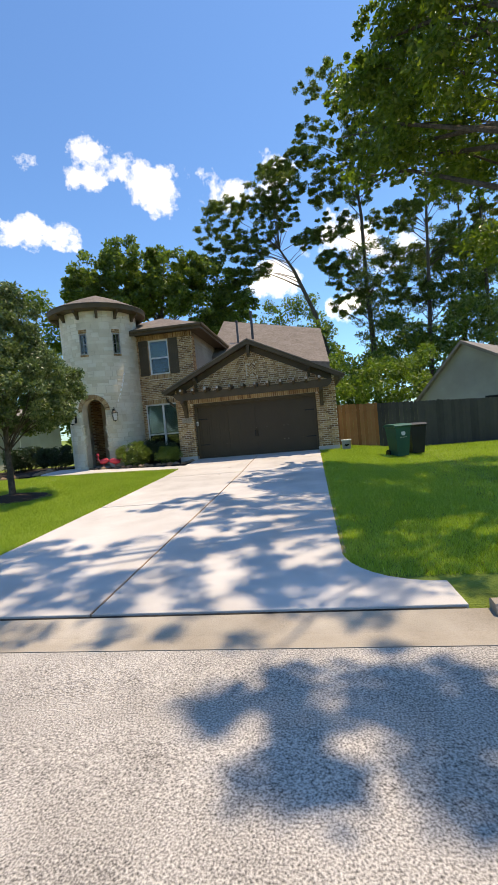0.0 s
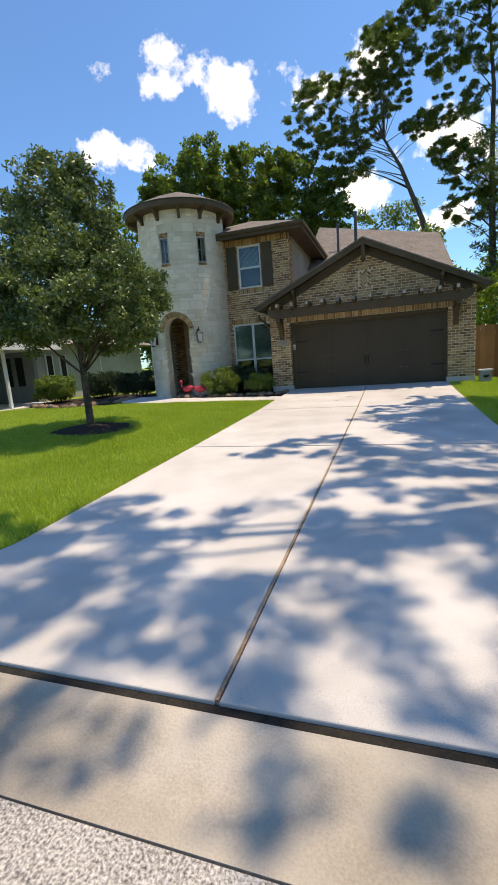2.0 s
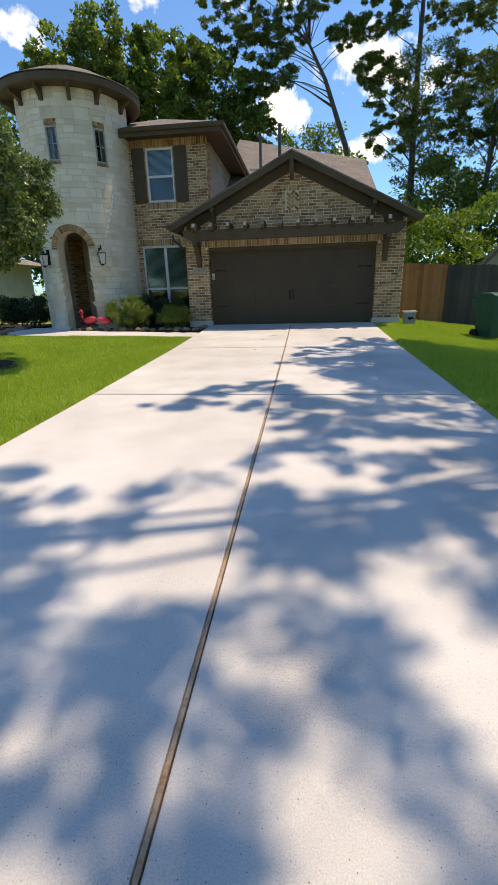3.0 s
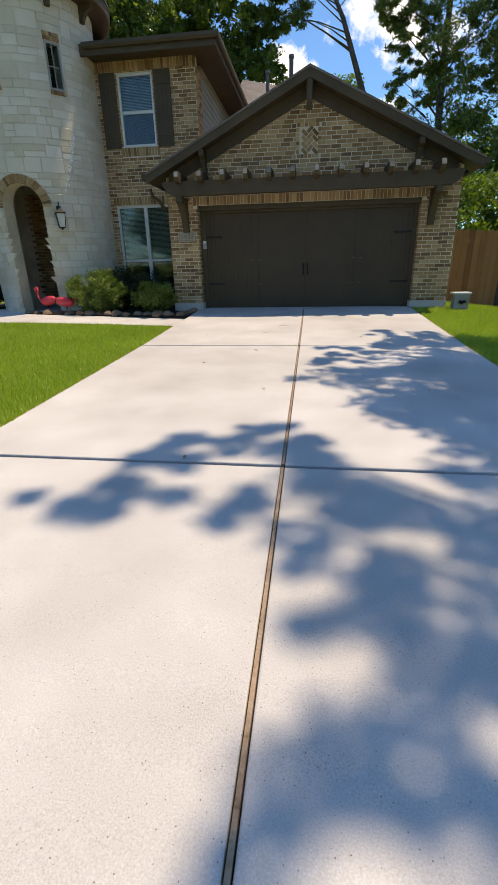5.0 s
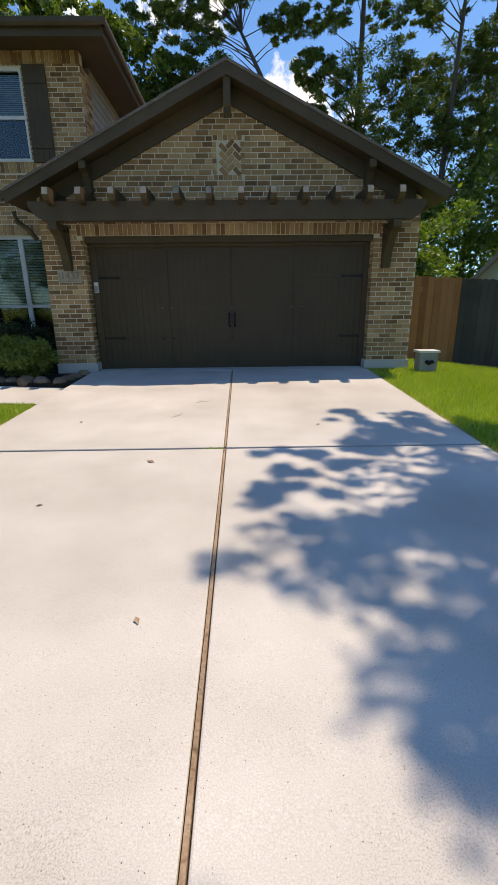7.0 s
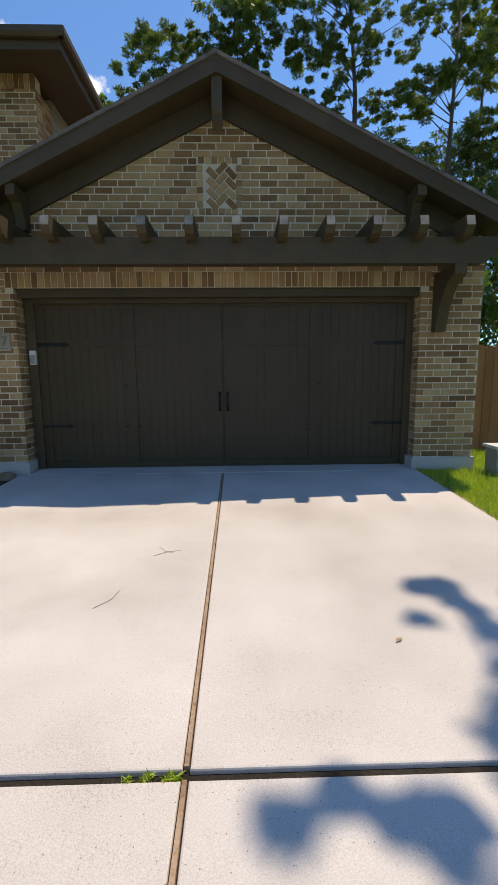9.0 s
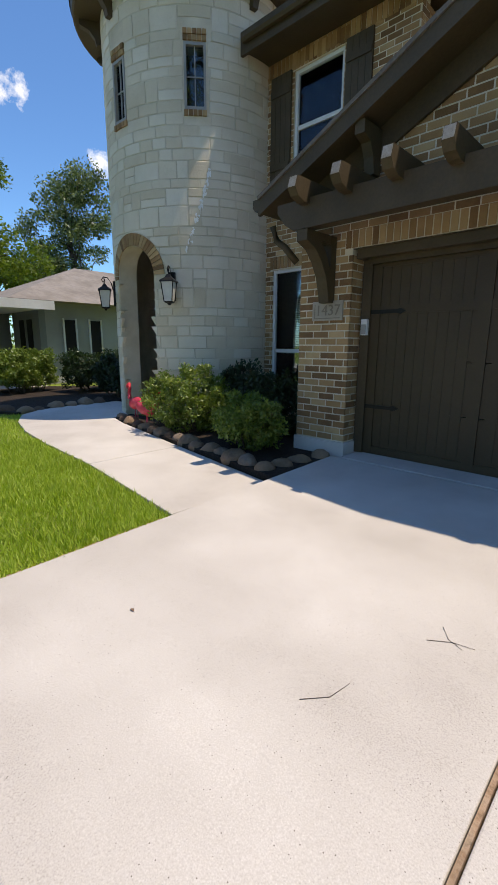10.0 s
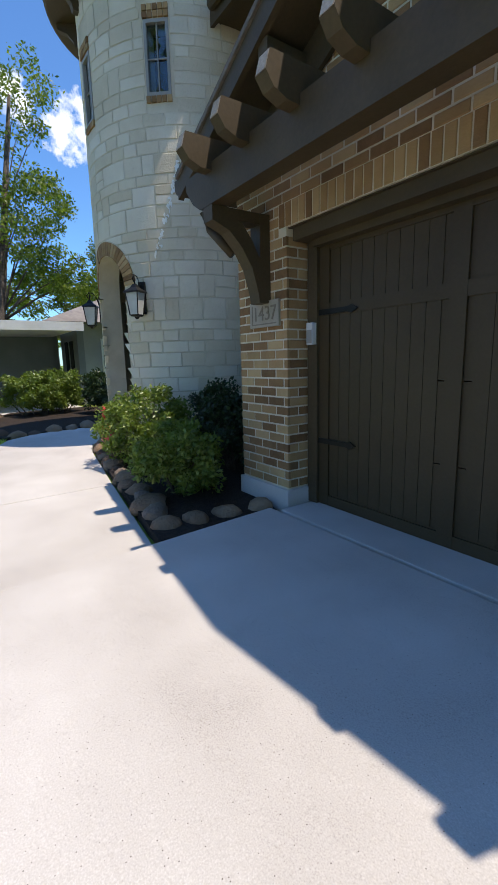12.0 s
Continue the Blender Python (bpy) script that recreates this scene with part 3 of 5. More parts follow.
# garage door
gdoor = thing("garage_door", "closed dark brown double garage door with plank panels", "garage door", (AX, 17.80, GZ))
W2 = (OX1 - OX0) / 2 - 0.10
for r in range(4):
    z0 = 0.01 + r * 0.53
    bm = box(bmesh.new(), -W2, W2, 0, 0.04, z0, z0 + 0.522)
    sec = part("section", bm, M_door, gdoor, bevel=0.003)
for sx in (-1, 1):
    bm = bmesh.new()
    for p in range(2):
        c = sx * (W2 * (0.25 + 0.5 * p))
        for q in range(9):
            xx = c + (q - 4) * 0.105
            box(bm, xx - 0.0505, xx + 0.0505, -0.006, 0.002, 0.10, 1.56)
            box(bm, xx - 0.0505, xx + 0.0505, -0.006, 0.002, 1.64, 2.06)
    part("plank_panel", bm, M_door, gdoor, bevel=0.003)
    bm = bmesh.new()
    for p in (0.03, 0.5, 0.975):
        c = sx * W2 * p
        box(bm, c - 0.055, c + 0.055, -0.02, 0.002, 0.01, 2.12)
    for zz in (0.04, 1.6, 2.08):
        box(bm, min(sx * 0.01, sx * W2), max(sx * 0.01, sx * W2), -0.017, 0.002, zz - 0.045, zz + 0.045)
    rail = part("rail_frame", bm, M_door, gdoor, bevel=0.003)
    bm = bmesh.new()
    tube(bm, [(sx * 0.05, -0.02, 0.74), (sx * 0.05, -0.055, 0.76), (sx * 0.05, -0.06, 0.85), (sx * 0.05, -0.055, 0.94), (sx * 0.05, -0.02, 0.96)], [0.018, 0.012, 0.013, 0.012, 0.018], 8)
    part("pull_handle", bm, M_black, rail, "black iron pull handle", smooth=True)
    for zz in (0.55, 1.58):
        bm = bmesh.new()
        e = sx * (W2 - 0.01)
        prism(bm, [(e, zz - 0.022), (e - sx * 0.30, zz - 0.018), (e - sx * 0.34, zz - 0.03), (e - sx * 0.40, zz), (e - sx * 0.34, zz + 0.03), (e - sx * 0.30, zz + 0.018), (e, zz + 0.022)], "y", -0.030, -0.016)
        part("strap_hinge", bm, M_black, rail, "black iron strap hinge", bevel=0.003)
jambs = thing("door_jamb", "dark brown painted garage door frame", "door frame", (AX, GY, GZ), kind="structure")
for sx in (-1, 1):
    e = sx * (OX1 - OX0) / 2
    box_part("jamb", min(e, e - sx * 0.11), max(e, e - sx * 0.11), 0.20, 0.32, 0.0, OZ - GZ, M_trim, jambs)
bm = bmesh.new()
box(bm, -(OX1 - OX0) / 2, (OX1 - OX0) / 2, 0.05, 0.32, OZ - GZ - 0.10, OZ - GZ - 0.005)
box(bm, -(OX1 - OX0) / 2 + 0.1, (OX1 - OX0) / 2 - 0.1, 0.16, 0.24, OZ - GZ - 0.15, OZ - GZ - 0.10)
part("head_trim", bm, M_trim, jambs, bevel=0.004)
box_part("lintel", -(OX1 - OX0) / 2 - 0.1, (OX1 - OX0) / 2 + 0.1, 0.02, 0.1, OZ - GZ - 0.008, OZ - GZ - 0.002, M_trim, jambs, "brown steel lintel", bevel=0)

# small white opener keypad on the jamb
keypad = thing("keypad", "small white garage door keypad on the jamb", "keypad", (-4.33, 17.735, 1.62))
box_part("housing", -0.035, 0.035, -0.03, 0.014, -0.085, 0.085, M_white, keypad, bevel=0.012)
box_part("flap", -0.028, 0.028, -0.036, -0.031, -0.075, 0.03, M_grey, keypad, bevel=0.002)

# gable roof of the garage
groof = thing("roof_garage", "brown shingled garage gable roof with dark fascia", "roof", kind="structure")
EL, ER, FY = -5.42, 1.47, 17.15
for sx, ex in ((-1, EL), (1, ER)):
    zz = AZ - SL * abs(ex - AX)
    bm = bmesh.new()
    prism(bm, [(AX, AZ), (ex, zz), (ex, zz - 0.04), (AX, AZ - 0.04)], "y", FY - 0.02, 30)
    part("shingles", bm, M_shingle, groof)
    bm = bmesh.new()
    prism(bm, [(AX, AZ - 0.042), (ex, zz - 0.042), (ex, zz - 0.20), (AX, AZ - 0.20)], "y", FY, FY + 0.05)
    part("barge_board", bm, M_trim, groof, "dark brown barge board", 0.004)
    bm = bmesh.new()
    prism(bm, [(AX, AZ - 0.15), (ex, zz - 0.15), (ex, zz - 0.172), (AX, AZ - 0.172)], "y", FY + 0.052, GY + 0.3)
    part("soffit", bm, M_trim, groof)
    bm = bmesh.new()
    fx = AX + sx * 3.05
    fz = AZ - SL * 3.05
    prism(bm, [(AX, AZ - 0.174), (fx, fz - 0.174), (fx, fz - 0.42), (AX, AZ - 0.42)], "y", GY - 0.042, GY - 0.008)
    part("frieze_board", bm, M_trim, groof, "dark brown frieze board under the soffit", 0.004)
    bm = bmesh.new()
    x0 = ex if sx > 0 else ex - 0.10
    prism(bm, [(x0, zz - 0.02), (x0 + 0.10, zz - 0.02), (x0 + 0.10, zz - 0.10), (x0 + 0.07, zz - 0.14), (x0 + 0.03, zz - 0.14), (x0, zz - 0.10)], "y", FY + 0.02, 26)
    part("gutter", bm, M_trim, groof, "brown metal eave gutter", 0.006)
    # gable bracket low on the rake
    for bx in (AX + sx * 2.22,):
        bm = bmesh.new()
        bz = AZ - 0.20 - SL * abs(bx - AX)
        prism(bm, [(GY - 0.044, bz), (GY - 0.37, bz), (GY - 0.37, bz - 0.11), (GY - 0.25, bz - 0.15), (GY - 0.19, bz - 0.26), (GY - 0.16, bz - 0.40), (GY - 0.044, bz - 0.40)], "x", bx - 0.05, bx + 0.05)
        part("rake_bracket", bm, M_trim, groof, "dark brown timber bracket", 0.006)
bm = bmesh.new()
prism(bm, [(GY - 0.044, AZ - 0.20), (GY - 0.36, AZ - 0.20), (GY - 0.36, AZ - 0.54), (GY - 0.33, AZ - 0.58), (GY - 0.36, AZ - 0.64), (GY - 0.28, AZ - 0.70), (GY - 0.20, AZ - 0.56), (GY - 0.044, AZ - 0.44)], "x", AX - 0.055, AX + 0.055)
part("apex_bracket", bm, M_trim, groof, "dark brown timber bracket at the apex", 0.006)
bm = bmesh.new()
tube(bm, [(EL + 0.0, FY + 0.25, 2.77), (EL + 0.02, FY + 0.30, 2.62), (EL + 0.17, GY - 0.12, 2.52), (EL + 0.27, GY - 0.02, 2.36)], 0.04, 8)
part("downspout", bm, M_trim, groof, "brown downspout elbow", smooth=True)

# pergola beam over the door
pergola = thing("door_pergola", "dark brown timber pergola beam with notched rafter tails", "pergola", (AX, 17.09, 2.54))
bm = bmesh.new()
prism(bm, [(-3.05, 0.29), (3.04, 0.29), (3.04, 0.21), (2.96, 0.09), (2.86, 0.02), (-2.84, 0.02), (-2.95, 0.09), (-3.05, 0.21)], "y", -0.07, 0.07)
part("beam", bm, M_trim, pergola, bevel=0.008)
for sx in (-2.72, 2.62):
    bm = bmesh.new()
    prism(bm, [(0.458, -0.66), (0.35, -0.66), (0.335, -0.58), (0.28, -0.40), (0.19, -0.26), (0.08, -0.15), (-0.07, -0.09), (-0.07, 0.016), (0.06, 0.016), (0.20, -0.09), (0.29, -0.20), (0.358, -0.33), (0.362, 0.016), (0.458, 0.016)], "x", sx - 0.065, sx + 0.065)
    part("curved_bracket", bm, M_trim, pergola, "dark brown curved timber bracket", 0.006)
    bm = bmesh.new()
    box(bm, sx - 0.062, sx + 0.062, -0.06, 0.36, -0.065, 0.015)
    part("bracket_arm", bm, M_trim, pergola)
for k in range(12):
    xx = 2.585 - 0.479 * k
    bm = bmesh.new()
    prism(bm, [(0.458, 0.292), (0.458, 0.44), (-0.27, 0.44), (-0.30, 0.335), (-0.25, 0.27), (-0.16, 0.235), (-0.074, 0.23), (-0.074, 0.292)], "x", xx - 0.047, xx + 0.047)
    tail = part("rafter_tail", bm, M_trim, pergola, bevel=0.006)
    bm = bmesh.new()
    prism(bm, [(-0.275, 0.435), (-0.304, 0.339), (-0.297, 0.339), (-0.268, 0.435)], "x", xx - 0.042, xx + 0.042)
    part("tail_end", bm, M_end, tail, "weathered grey rafter end")

# house number plaque
plaque = thing("house_number", "cream stone plaque with the number 1437", "house sign", (-4.70, GY - 0.004, 1.80))
box_part("plate", -0.20, 0.20, -0.018, 0.012, -0.105, 0.105, M_plaque, plaque, bevel=0.006)
bm = bmesh.new()
for q in ((-0.17, 0.17, -0.085, -0.075), (-0.17, -0.16, -0.075, 0.075)):
    box(bm, q[0], q[1], -0.021, -0.017, q[2], q[3])
part("border", bm, M_plaque_ink, plaque)
cu = bpy.data.curves.new("number", 'FONT')
cu.body, cu.size, cu.extrude, cu.align_x, cu.align_y = "1437", 0.165, 0.003, 'CENTER', 'CENTER'
cu.materials.append(M_plaque_ink)
num = new("number", cu)
num.matrix_basis = pose(0.01, -0.02, 0.0, 90, 0, 0)
num.parent = plaque

# ---- house: main block ----
WY, WX0, WX1, WT = 19.20, -7.35, -4.67, 5.72
wall_main = thing("wall_main", "tan brick two-storey house front", "wall", kind="structure")
windows = {"upper": (-6.62, -5.74, 3.97, 5.46), "lower": (-7.00, -5.45, 0.35, 2.66)}
bm = bmesh.new()
xs = sorted({WX0, WX1 - 0.005, *[w[0] for w in windows.values()], *[w[1] for w in windows.values()]})
zs = sorted({0.0, WT + 0.3, *[w[2] for w in windows.values()], *[w[3] for w in windows.values()]})
for a, b in zip(xs, xs[1:]):
    for c, d in zip(zs, zs[1:]):
        mx, mz = (a + b) / 2, (c + d) / 2
        if not any(w[0] < mx < w[1] and w[2] < mz < w[3] for w in windows.values()):
            box(bm, a, b, WY + 0.005, WY + 0.22, c, d)
part("masonry", bm, M_mortar, wall_main)
garage_bricks = bricks
bricks = []
z, k = 0.16, 0
while z < WT - 0.25:
    off = 0 if k % 2 else (BL + J) / 2
    spans = [(WX0, WX1)]
    for name, (a, b, c, d) in windows.items():
        if z + BH > c - 0.10 - (0.10 if name == "upper" else 0) and z < d + 0.20:
            lo = a - (0.0 if c - 0.0 < z + BH / 2 < d else 0.05)
            hi = b + (0.0 if c - 0.0 < z + BH / 2 < d else 0.05)
            spans = [s for p in spans for s in ((p[0], min(p[1], lo)), (max(p[0], hi), p[1])) if s[1] - s[0] > 0.03]
    for a, b in spans:
        course(a, b, z, WY, "y", off)
    course(WY + 0.02, WY + 0.6, z, WX1, "x", off)
    z += BH + J
    k += 1
for a, b, zc, h in ((WX0, WX1, WT - 0.12, 0.20), (-6.67, -5.69, 5.57, 0.19), (-6.67, -5.69, 3.86, 0.185), (-7.05, -5.40, 2.775, 0.19)):
    x = a
    while x < b - 0.04:
        bricks.append((x + 0.033, zc, 0.066, h, WY - 0.006, "y"))
        x += 0.077
main_bricks = bricks
# side wall with lapped siding
bm = bmesh.new()
for i in range(22):
    zz = 2.6 + i * 0.15
    prism(bm, [(WX1 - 0.2, zz), (WX1 + 0.0, zz), (WX1 - 0.018, zz + 0.155), (WX1 - 0.2, zz + 0.155)], "y", WY + 0.62, 28)
part("lap_siding", bm, M_siding, wall_main, "beige lapped siding")
bm = bmesh.new()
box(bm, -9.3, -9.1, 19.6, 30, 0, WT)
box(bm, -9.3, 1.0, 30, 30.2, -0.2, 5.0)
part("rear_masonry", bm, M_mortar, wall_main)


def make_window(name, x0, x1, z0, z1, mull, mid, label, y=WY):
    w = thing(name, label, "window", ((x0 + x1) / 2, y, z0), kind="structure")
    hw, h = (x1 - x0) / 2, z1 - z0
    bm = bmesh.new()
    for q in ((-hw, -hw + 0.05, 0, h), (hw - 0.05, hw, 0, h), (-hw + 0.05, hw - 0.05, 0, 0.05), (-hw + 0.05, hw - 0.05, h - 0.05, h)):
        box(bm, q[0], q[1], 0.03, 0.11, q[2], q[3])
    fr = part("window_frame", bm, M_white, w, "white frame", 0.004)
    bm = bmesh.new()
    box(bm, -hw + 0.05, hw - 0.05, 0.045, 0.10, mid - 0.03, mid + 0.03)
    if mull:
        box(bm, -0.045, 0.045, 0.035, 0.105, 0.05, mid - 0.03)
        box(bm, -0.045, 0.045, 0.035, 0.105, mid + 0.03, h - 0.05)
    part("meeting_rail", bm, M_white, fr, bevel=0.004)
    for a, b in ((0.05, mid - 0.03), (mid + 0.03, h - 0.05)):
        for c, d in ((-hw + 0.05, -0.045), (0.045, hw - 0.05)) if mull else ((-hw + 0.05, hw - 0.05),):
            p = box_part("pane", c, d, 0.07, 0.076, a, b, M_glass, fr, bevel=0)
            p.visible_shadow = False
    bm = bmesh.new()
    zz = mid + 0.02
    while zz < h - 0.05:
        prism(bm, [(0.125, zz), (0.145, zz + 0.018), (0.147, zz + 0.017), (0.127, zz - 0.001)], "x", -hw + 0.05, hw - 0.05)
        zz += 0.03
    part("blind", bm, M_blind, w, "pale slatted blind over the upper half")
    bm = bmesh.new()
    box(bm, -hw, hw, 0.6, 0.62, 0, h)
    box(bm, -hw - 0.02, -hw, 0.22, 0.62, 0, h)
    box(bm, hw, hw + 0.02, 0.22, 0.62, 0, h)
    box(bm, -hw, hw, 0.22, 0.62, -0.02, 0)
    box(bm, -hw, hw, 0.22, 0.62, h, h + 0.02)
    part("room_lining", bm, M_dark, w)
    return w


make_window("window_1", *windows["upper"], False, 0.72, "white sash window with blinds between brown shutters")
make_window("window_2", *windows["lower"], True, 0.98, "white double window with blinds above the shrubs")
for x0, x1 in ((-7.06, -6.66), (-5.70, -5.29)):
    sh = thing("shutter", "dark brown board shutter on the brick wall", "shutter", ((x0 + x1) / 2, WY - 0.012, 3.94), "shutters beside the upper window")
    hw = (x1 - x0) / 2
    for i in range(4):
        a = -hw + i * hw / 2
        box_part("board", a + 0.002, a + hw / 2 - 0.002, -0.025, 0.01, 0, 1.54, M_trim, sh, bevel=0.003)
    for zz in (0.22, 1.25):
        box_part("batten", -hw + 0.01, hw - 0.01, -0.045, -0.026, zz, zz + 0.1, M_trim, sh, bevel=0.003)

# roofs
roof_main = thing("roof_main", "brown shingled hip roof with dark fascia", "roof", kind="structure")
bm = bmesh.new()
e = [(-9.6, 18.62), (-4.06, 18.62), (-4.06, 31.0), (-9.6, 31.0)]
lo = [bm.verts.new((x, y, 5.86)) for x, y in e]
r0, r1 = bm.verts.new((-6.8, 22.0, 7.1)), bm.verts.new((-6.8, 28.0, 7.1))
for f in ((lo[0], lo[1], r0), (lo[1], lo[2], r1, r0), (lo[2], lo[3], r1), (lo[3], lo[0], r0, r1), (lo[0], lo[3], lo[2], lo[1])):
    bm.faces.new(f)
part("shingles", bm, M_shingle, roof_main)
bm = bmesh.new()
box(bm, -7.2, -4.06, 18.62, 18.67, 5.63, 5.855)
box(bm, -4.11, -4.06, 18.675, 29, 5.63, 5.855)
part("fascia", bm, M_trim, roof_main, "dark brown fascia", 0.005)
bm = bmesh.new()
box(bm, -7.2, -4.115, 18.675, 19.4, 5.70, 5.74)
box(bm, -4.8, -4.115, 19.4, 29, 5.70, 5.74)
part("soffit", bm, M_trim, roof_main)
bm = bmesh.new()
prism(bm, [(18.62, 5.85), (18.52, 5.85), (18.52, 5.78), (18.55, 5.74), (18.60, 5.74), (18.618, 5.78)], "x", -7.1, -3.98)
part("gutter", bm, M_trim, roof_main, "brown metal gutter", 0.006)
bm = bmesh.new()
prism(bm, [(-4.058, 5.85), (-3.97, 5.85), (-3.97, 5.78), (-4.0, 5.74), (-4.058, 5.74)], "y", 18.53, 28)
part("gutter", bm, M_trim, roof_main, bevel=0.006)
roof_rear = thing("roof_rear", "brown shingled roof rising behind the garage", "roof", kind="structure")
bm = bmesh.new()
P = [(-4.9, 23.2, 5.15), (1.35, 23.2, 4.2), (1.25, 29.0, 7.05), (-4.9, 29.0, 8.25), (-4.9, 30, 4.5), (1.35, 30, 4.2), (-4.9, 23.2, 3.5), (1.35, 23.2, 3.0)]
v = [bm.verts.new(p) for p in P]
for f in ((0, 1, 2, 3), (3, 2, 5, 4), (0, 3, 4, 6), (1, 7, 5, 2), (0, 6, 7, 1)):
    bm.faces.new([v[i] for i in f])
part("shingles", bm, M_shingle, roof_rear)
for x, y, zt, r in ((-3.55, 25.5, 7.35, 0.06), (-2.75, 26.0, 7.9, 0.075)):
    vent = thing("roof_vent", "dark metal vent pipe on the roof", "vent pipe", (x, y, zt - 1.0), "roof vents")
    bm = tube(bmesh.new(), [(0, 0, -0.6), (0, 0, 0.9)], r, 10)
    part("pipe", bm, M_vent, vent, smooth=False)
    bm = tube(bmesh.new(), [(0, 0, 0.9), (0, 0, 0.93), (0, 0, 1.0)], [r * 1.3, r * 1.4, r * 1.2], 10)
    part("cap", bm, M_vent, vent)

# ---- house: round tower ----
TX, TY, TR = -8.75, 19.05, 1.60
A_C, A_H, A_SPR, A_R = -85.0, 17.5, 2.52, 0.49      # arch centre and half width in degrees, springing, radius
TWIN = [(-88.5, 5.6, 4.84, 5.70), (-40.5, 5.8, 4.84, 5.70)]


def arch_top(deg, grow=0.0):
    """Height of the opening at an angle, or 0 outside it."""
    s = radians(deg - A_C) * TR
    r = A_R + grow
    return A_SPR + math.sqrt(r * r - s * s) if abs(s) < r else 0.0


tower = thing("tower", "round cream limestone stair tower with an arched entry", "tower", (TX, TY, 0.0), kind="structure")


def cyl(deg, r, z):
    return (r * math.cos(radians(deg)), r * math.sin(radians(deg)), z)


half_arch = math.degrees(A_R / TR)
cuts = {A_C - half_arch, A_C + half_arch}
for c, h, _, _ in TWIN:
    cuts |= {c - h, c + h}
degs = sorted(cuts | {float(d) for d in range(-200, 161, 2)} | {A_C + half_arch * math.sin(radians(q)) for q in range(-90, 91, 9)})
degs = [d for i, d in enumerate(degs) if i == 0 or d - degs[i - 1] > 0.01]


def shell(bm, ro, ri, z_top):
    for a, b in zip(degs, degs[1:]):
        m = (a + b) / 2
        bands = [(0.0, 0.0, z_top, z_top)]
        if arch_top(m):
            bands = [(arch_top(a) or A_SPR, arch_top(b) or A_SPR, z_top, z_top)]
        for c, h, w0, w1 in TWIN:
            if c - h < m < c + h:
                f = bands[0]
                bands = [(f[0], f[1], w0, w0), (w1, w1, z_top, z_top)]
        for za, zb, ta, tb in bands:
            vs = [bm.verts.new(p) for p in (cyl(a, ro, za), cyl(b, ro, zb), cyl(b, ro, tb), cyl(a, ro, ta), cyl(a, ri, za), cyl(b, ri, zb), cyl(b, ri, tb), cyl(a, ri, ta))]
            for f in ((0, 1, 2, 3), (7, 6, 5, 4), (0, 4, 5, 1), (3, 2, 6, 7), (0, 3, 7, 4), (1, 5, 6, 2)):
                bm.faces.new([vs[i] for i in f])


bm = bmesh.new()
shell(bm, TR - 0.005, TR - 0.32, 6.75)
part("masonry", bm, M_stone_mortar, tower)
# stones
rng = random.Random(11)
z = 0.0
stone_count = 0
rest_v, rest_f = [], []
while z < 6.6:
    h = rng.choice((0.13, 0.16, 0.20, 0.25, 0.30))
    h = min(h, 6.62 - z)
    d = -196 + rng.uniform(0, 8)
    while d < 40:
        w = rng.uniform(0.17, 0.50) / TR * 57.3
        subs = [(z, z + h)]
        if h > 0.24 and rng.random() < 0.5:
            subs = [(z, z + h * 0.48), (z + h * 0.48, z + h)]
        for s0, s1 in subs:
            g2 = 0.006
            a0, a1 = d + g2 / TR * 57.3, d + w - g2 / TR * 57.3
            zz0, zz1 = s0 + g2, s1 - g2
            for c, hw_, w0, w1 in TWIN:
                if a1 > c - hw_ - 0.6 and a0 < c + hw_ + 0.6 and zz1 > w0 - 0.10 and zz0 < w1 + 0.20:
                    if a0 < c - hw_ - 4:
                        a1 = c - hw_ - 0.6
                    elif a1 > c + hw_ + 4:
                        a0 = c + hw_ + 0.6
                    else:
                        a1 = a0
            if a1 - a0 < 2.0:
                continue
            seg = max(2, int((a1 - a0) / 4))
            dep = rng.uniform(0.0, 0.008)
            cols = []
            for i in range(seg + 1):
                q = a0 + (a1 - a0) * i / seg
                low = zz0
                s = abs(radians(q - A_C) * TR)
                if s < A_R + 0.005:
                    low = max(low, A_SPR + math.sqrt(max((A_R + 0.21) ** 2 - s * s, 0)) if zz1 > A_SPR else 99)
                elif s < A_R + 0.21 and zz1 > A_SPR:
                    low = max(low, A_SPR + math.sqrt((A_R + 0.21) ** 2 - s * s))
                cols.append((q, min(low, zz1)))
            if all(zz1 - c[1] < 0.02 for c in cols):
                continue
            vs, fs = [], []
            for i, (q, low) in enumerate(cols):
                e_ = 0.007
                inner = q + (e_ / TR * 57.3) * (1 if i == 0 else -1 if i == seg else 0)
                vs += [cyl(q, TR - 0.05, low), cyl(q, TR - 0.008 + dep, low), cyl(inner, TR + dep, min(low + e_, zz1)), cyl(inner, TR + dep, max(zz1 - e_, low)), cyl(q, TR - 0.008 + dep, zz1), cyl(q, TR - 0.05, zz1)]
            for i in range(seg):
                b = i * 6
                fs += [(b + k, b + 6 + k, b + 7 + k, b + 1 + k) for k in range(5)]
            fs += [tuple(range(5, -1, -1)), tuple(seg * 6 + k for k in range(6))]
            if stone_count < 300 and -125 < a0 < 5 and 0.4 < zz0 < 4.6:
                link_mesh("stone", vs, fs, M_stone, tower)
                stone_count += 1
            else:
                n0 = len(rest_v)
                rest_v += vs
                rest_f += [tuple(n0 + q for q in f) for f in fs]
        d += w
    z += h
tagged(link_mesh("stonework", rest_v, rest_f, M_stone, tower), kind="stuff")
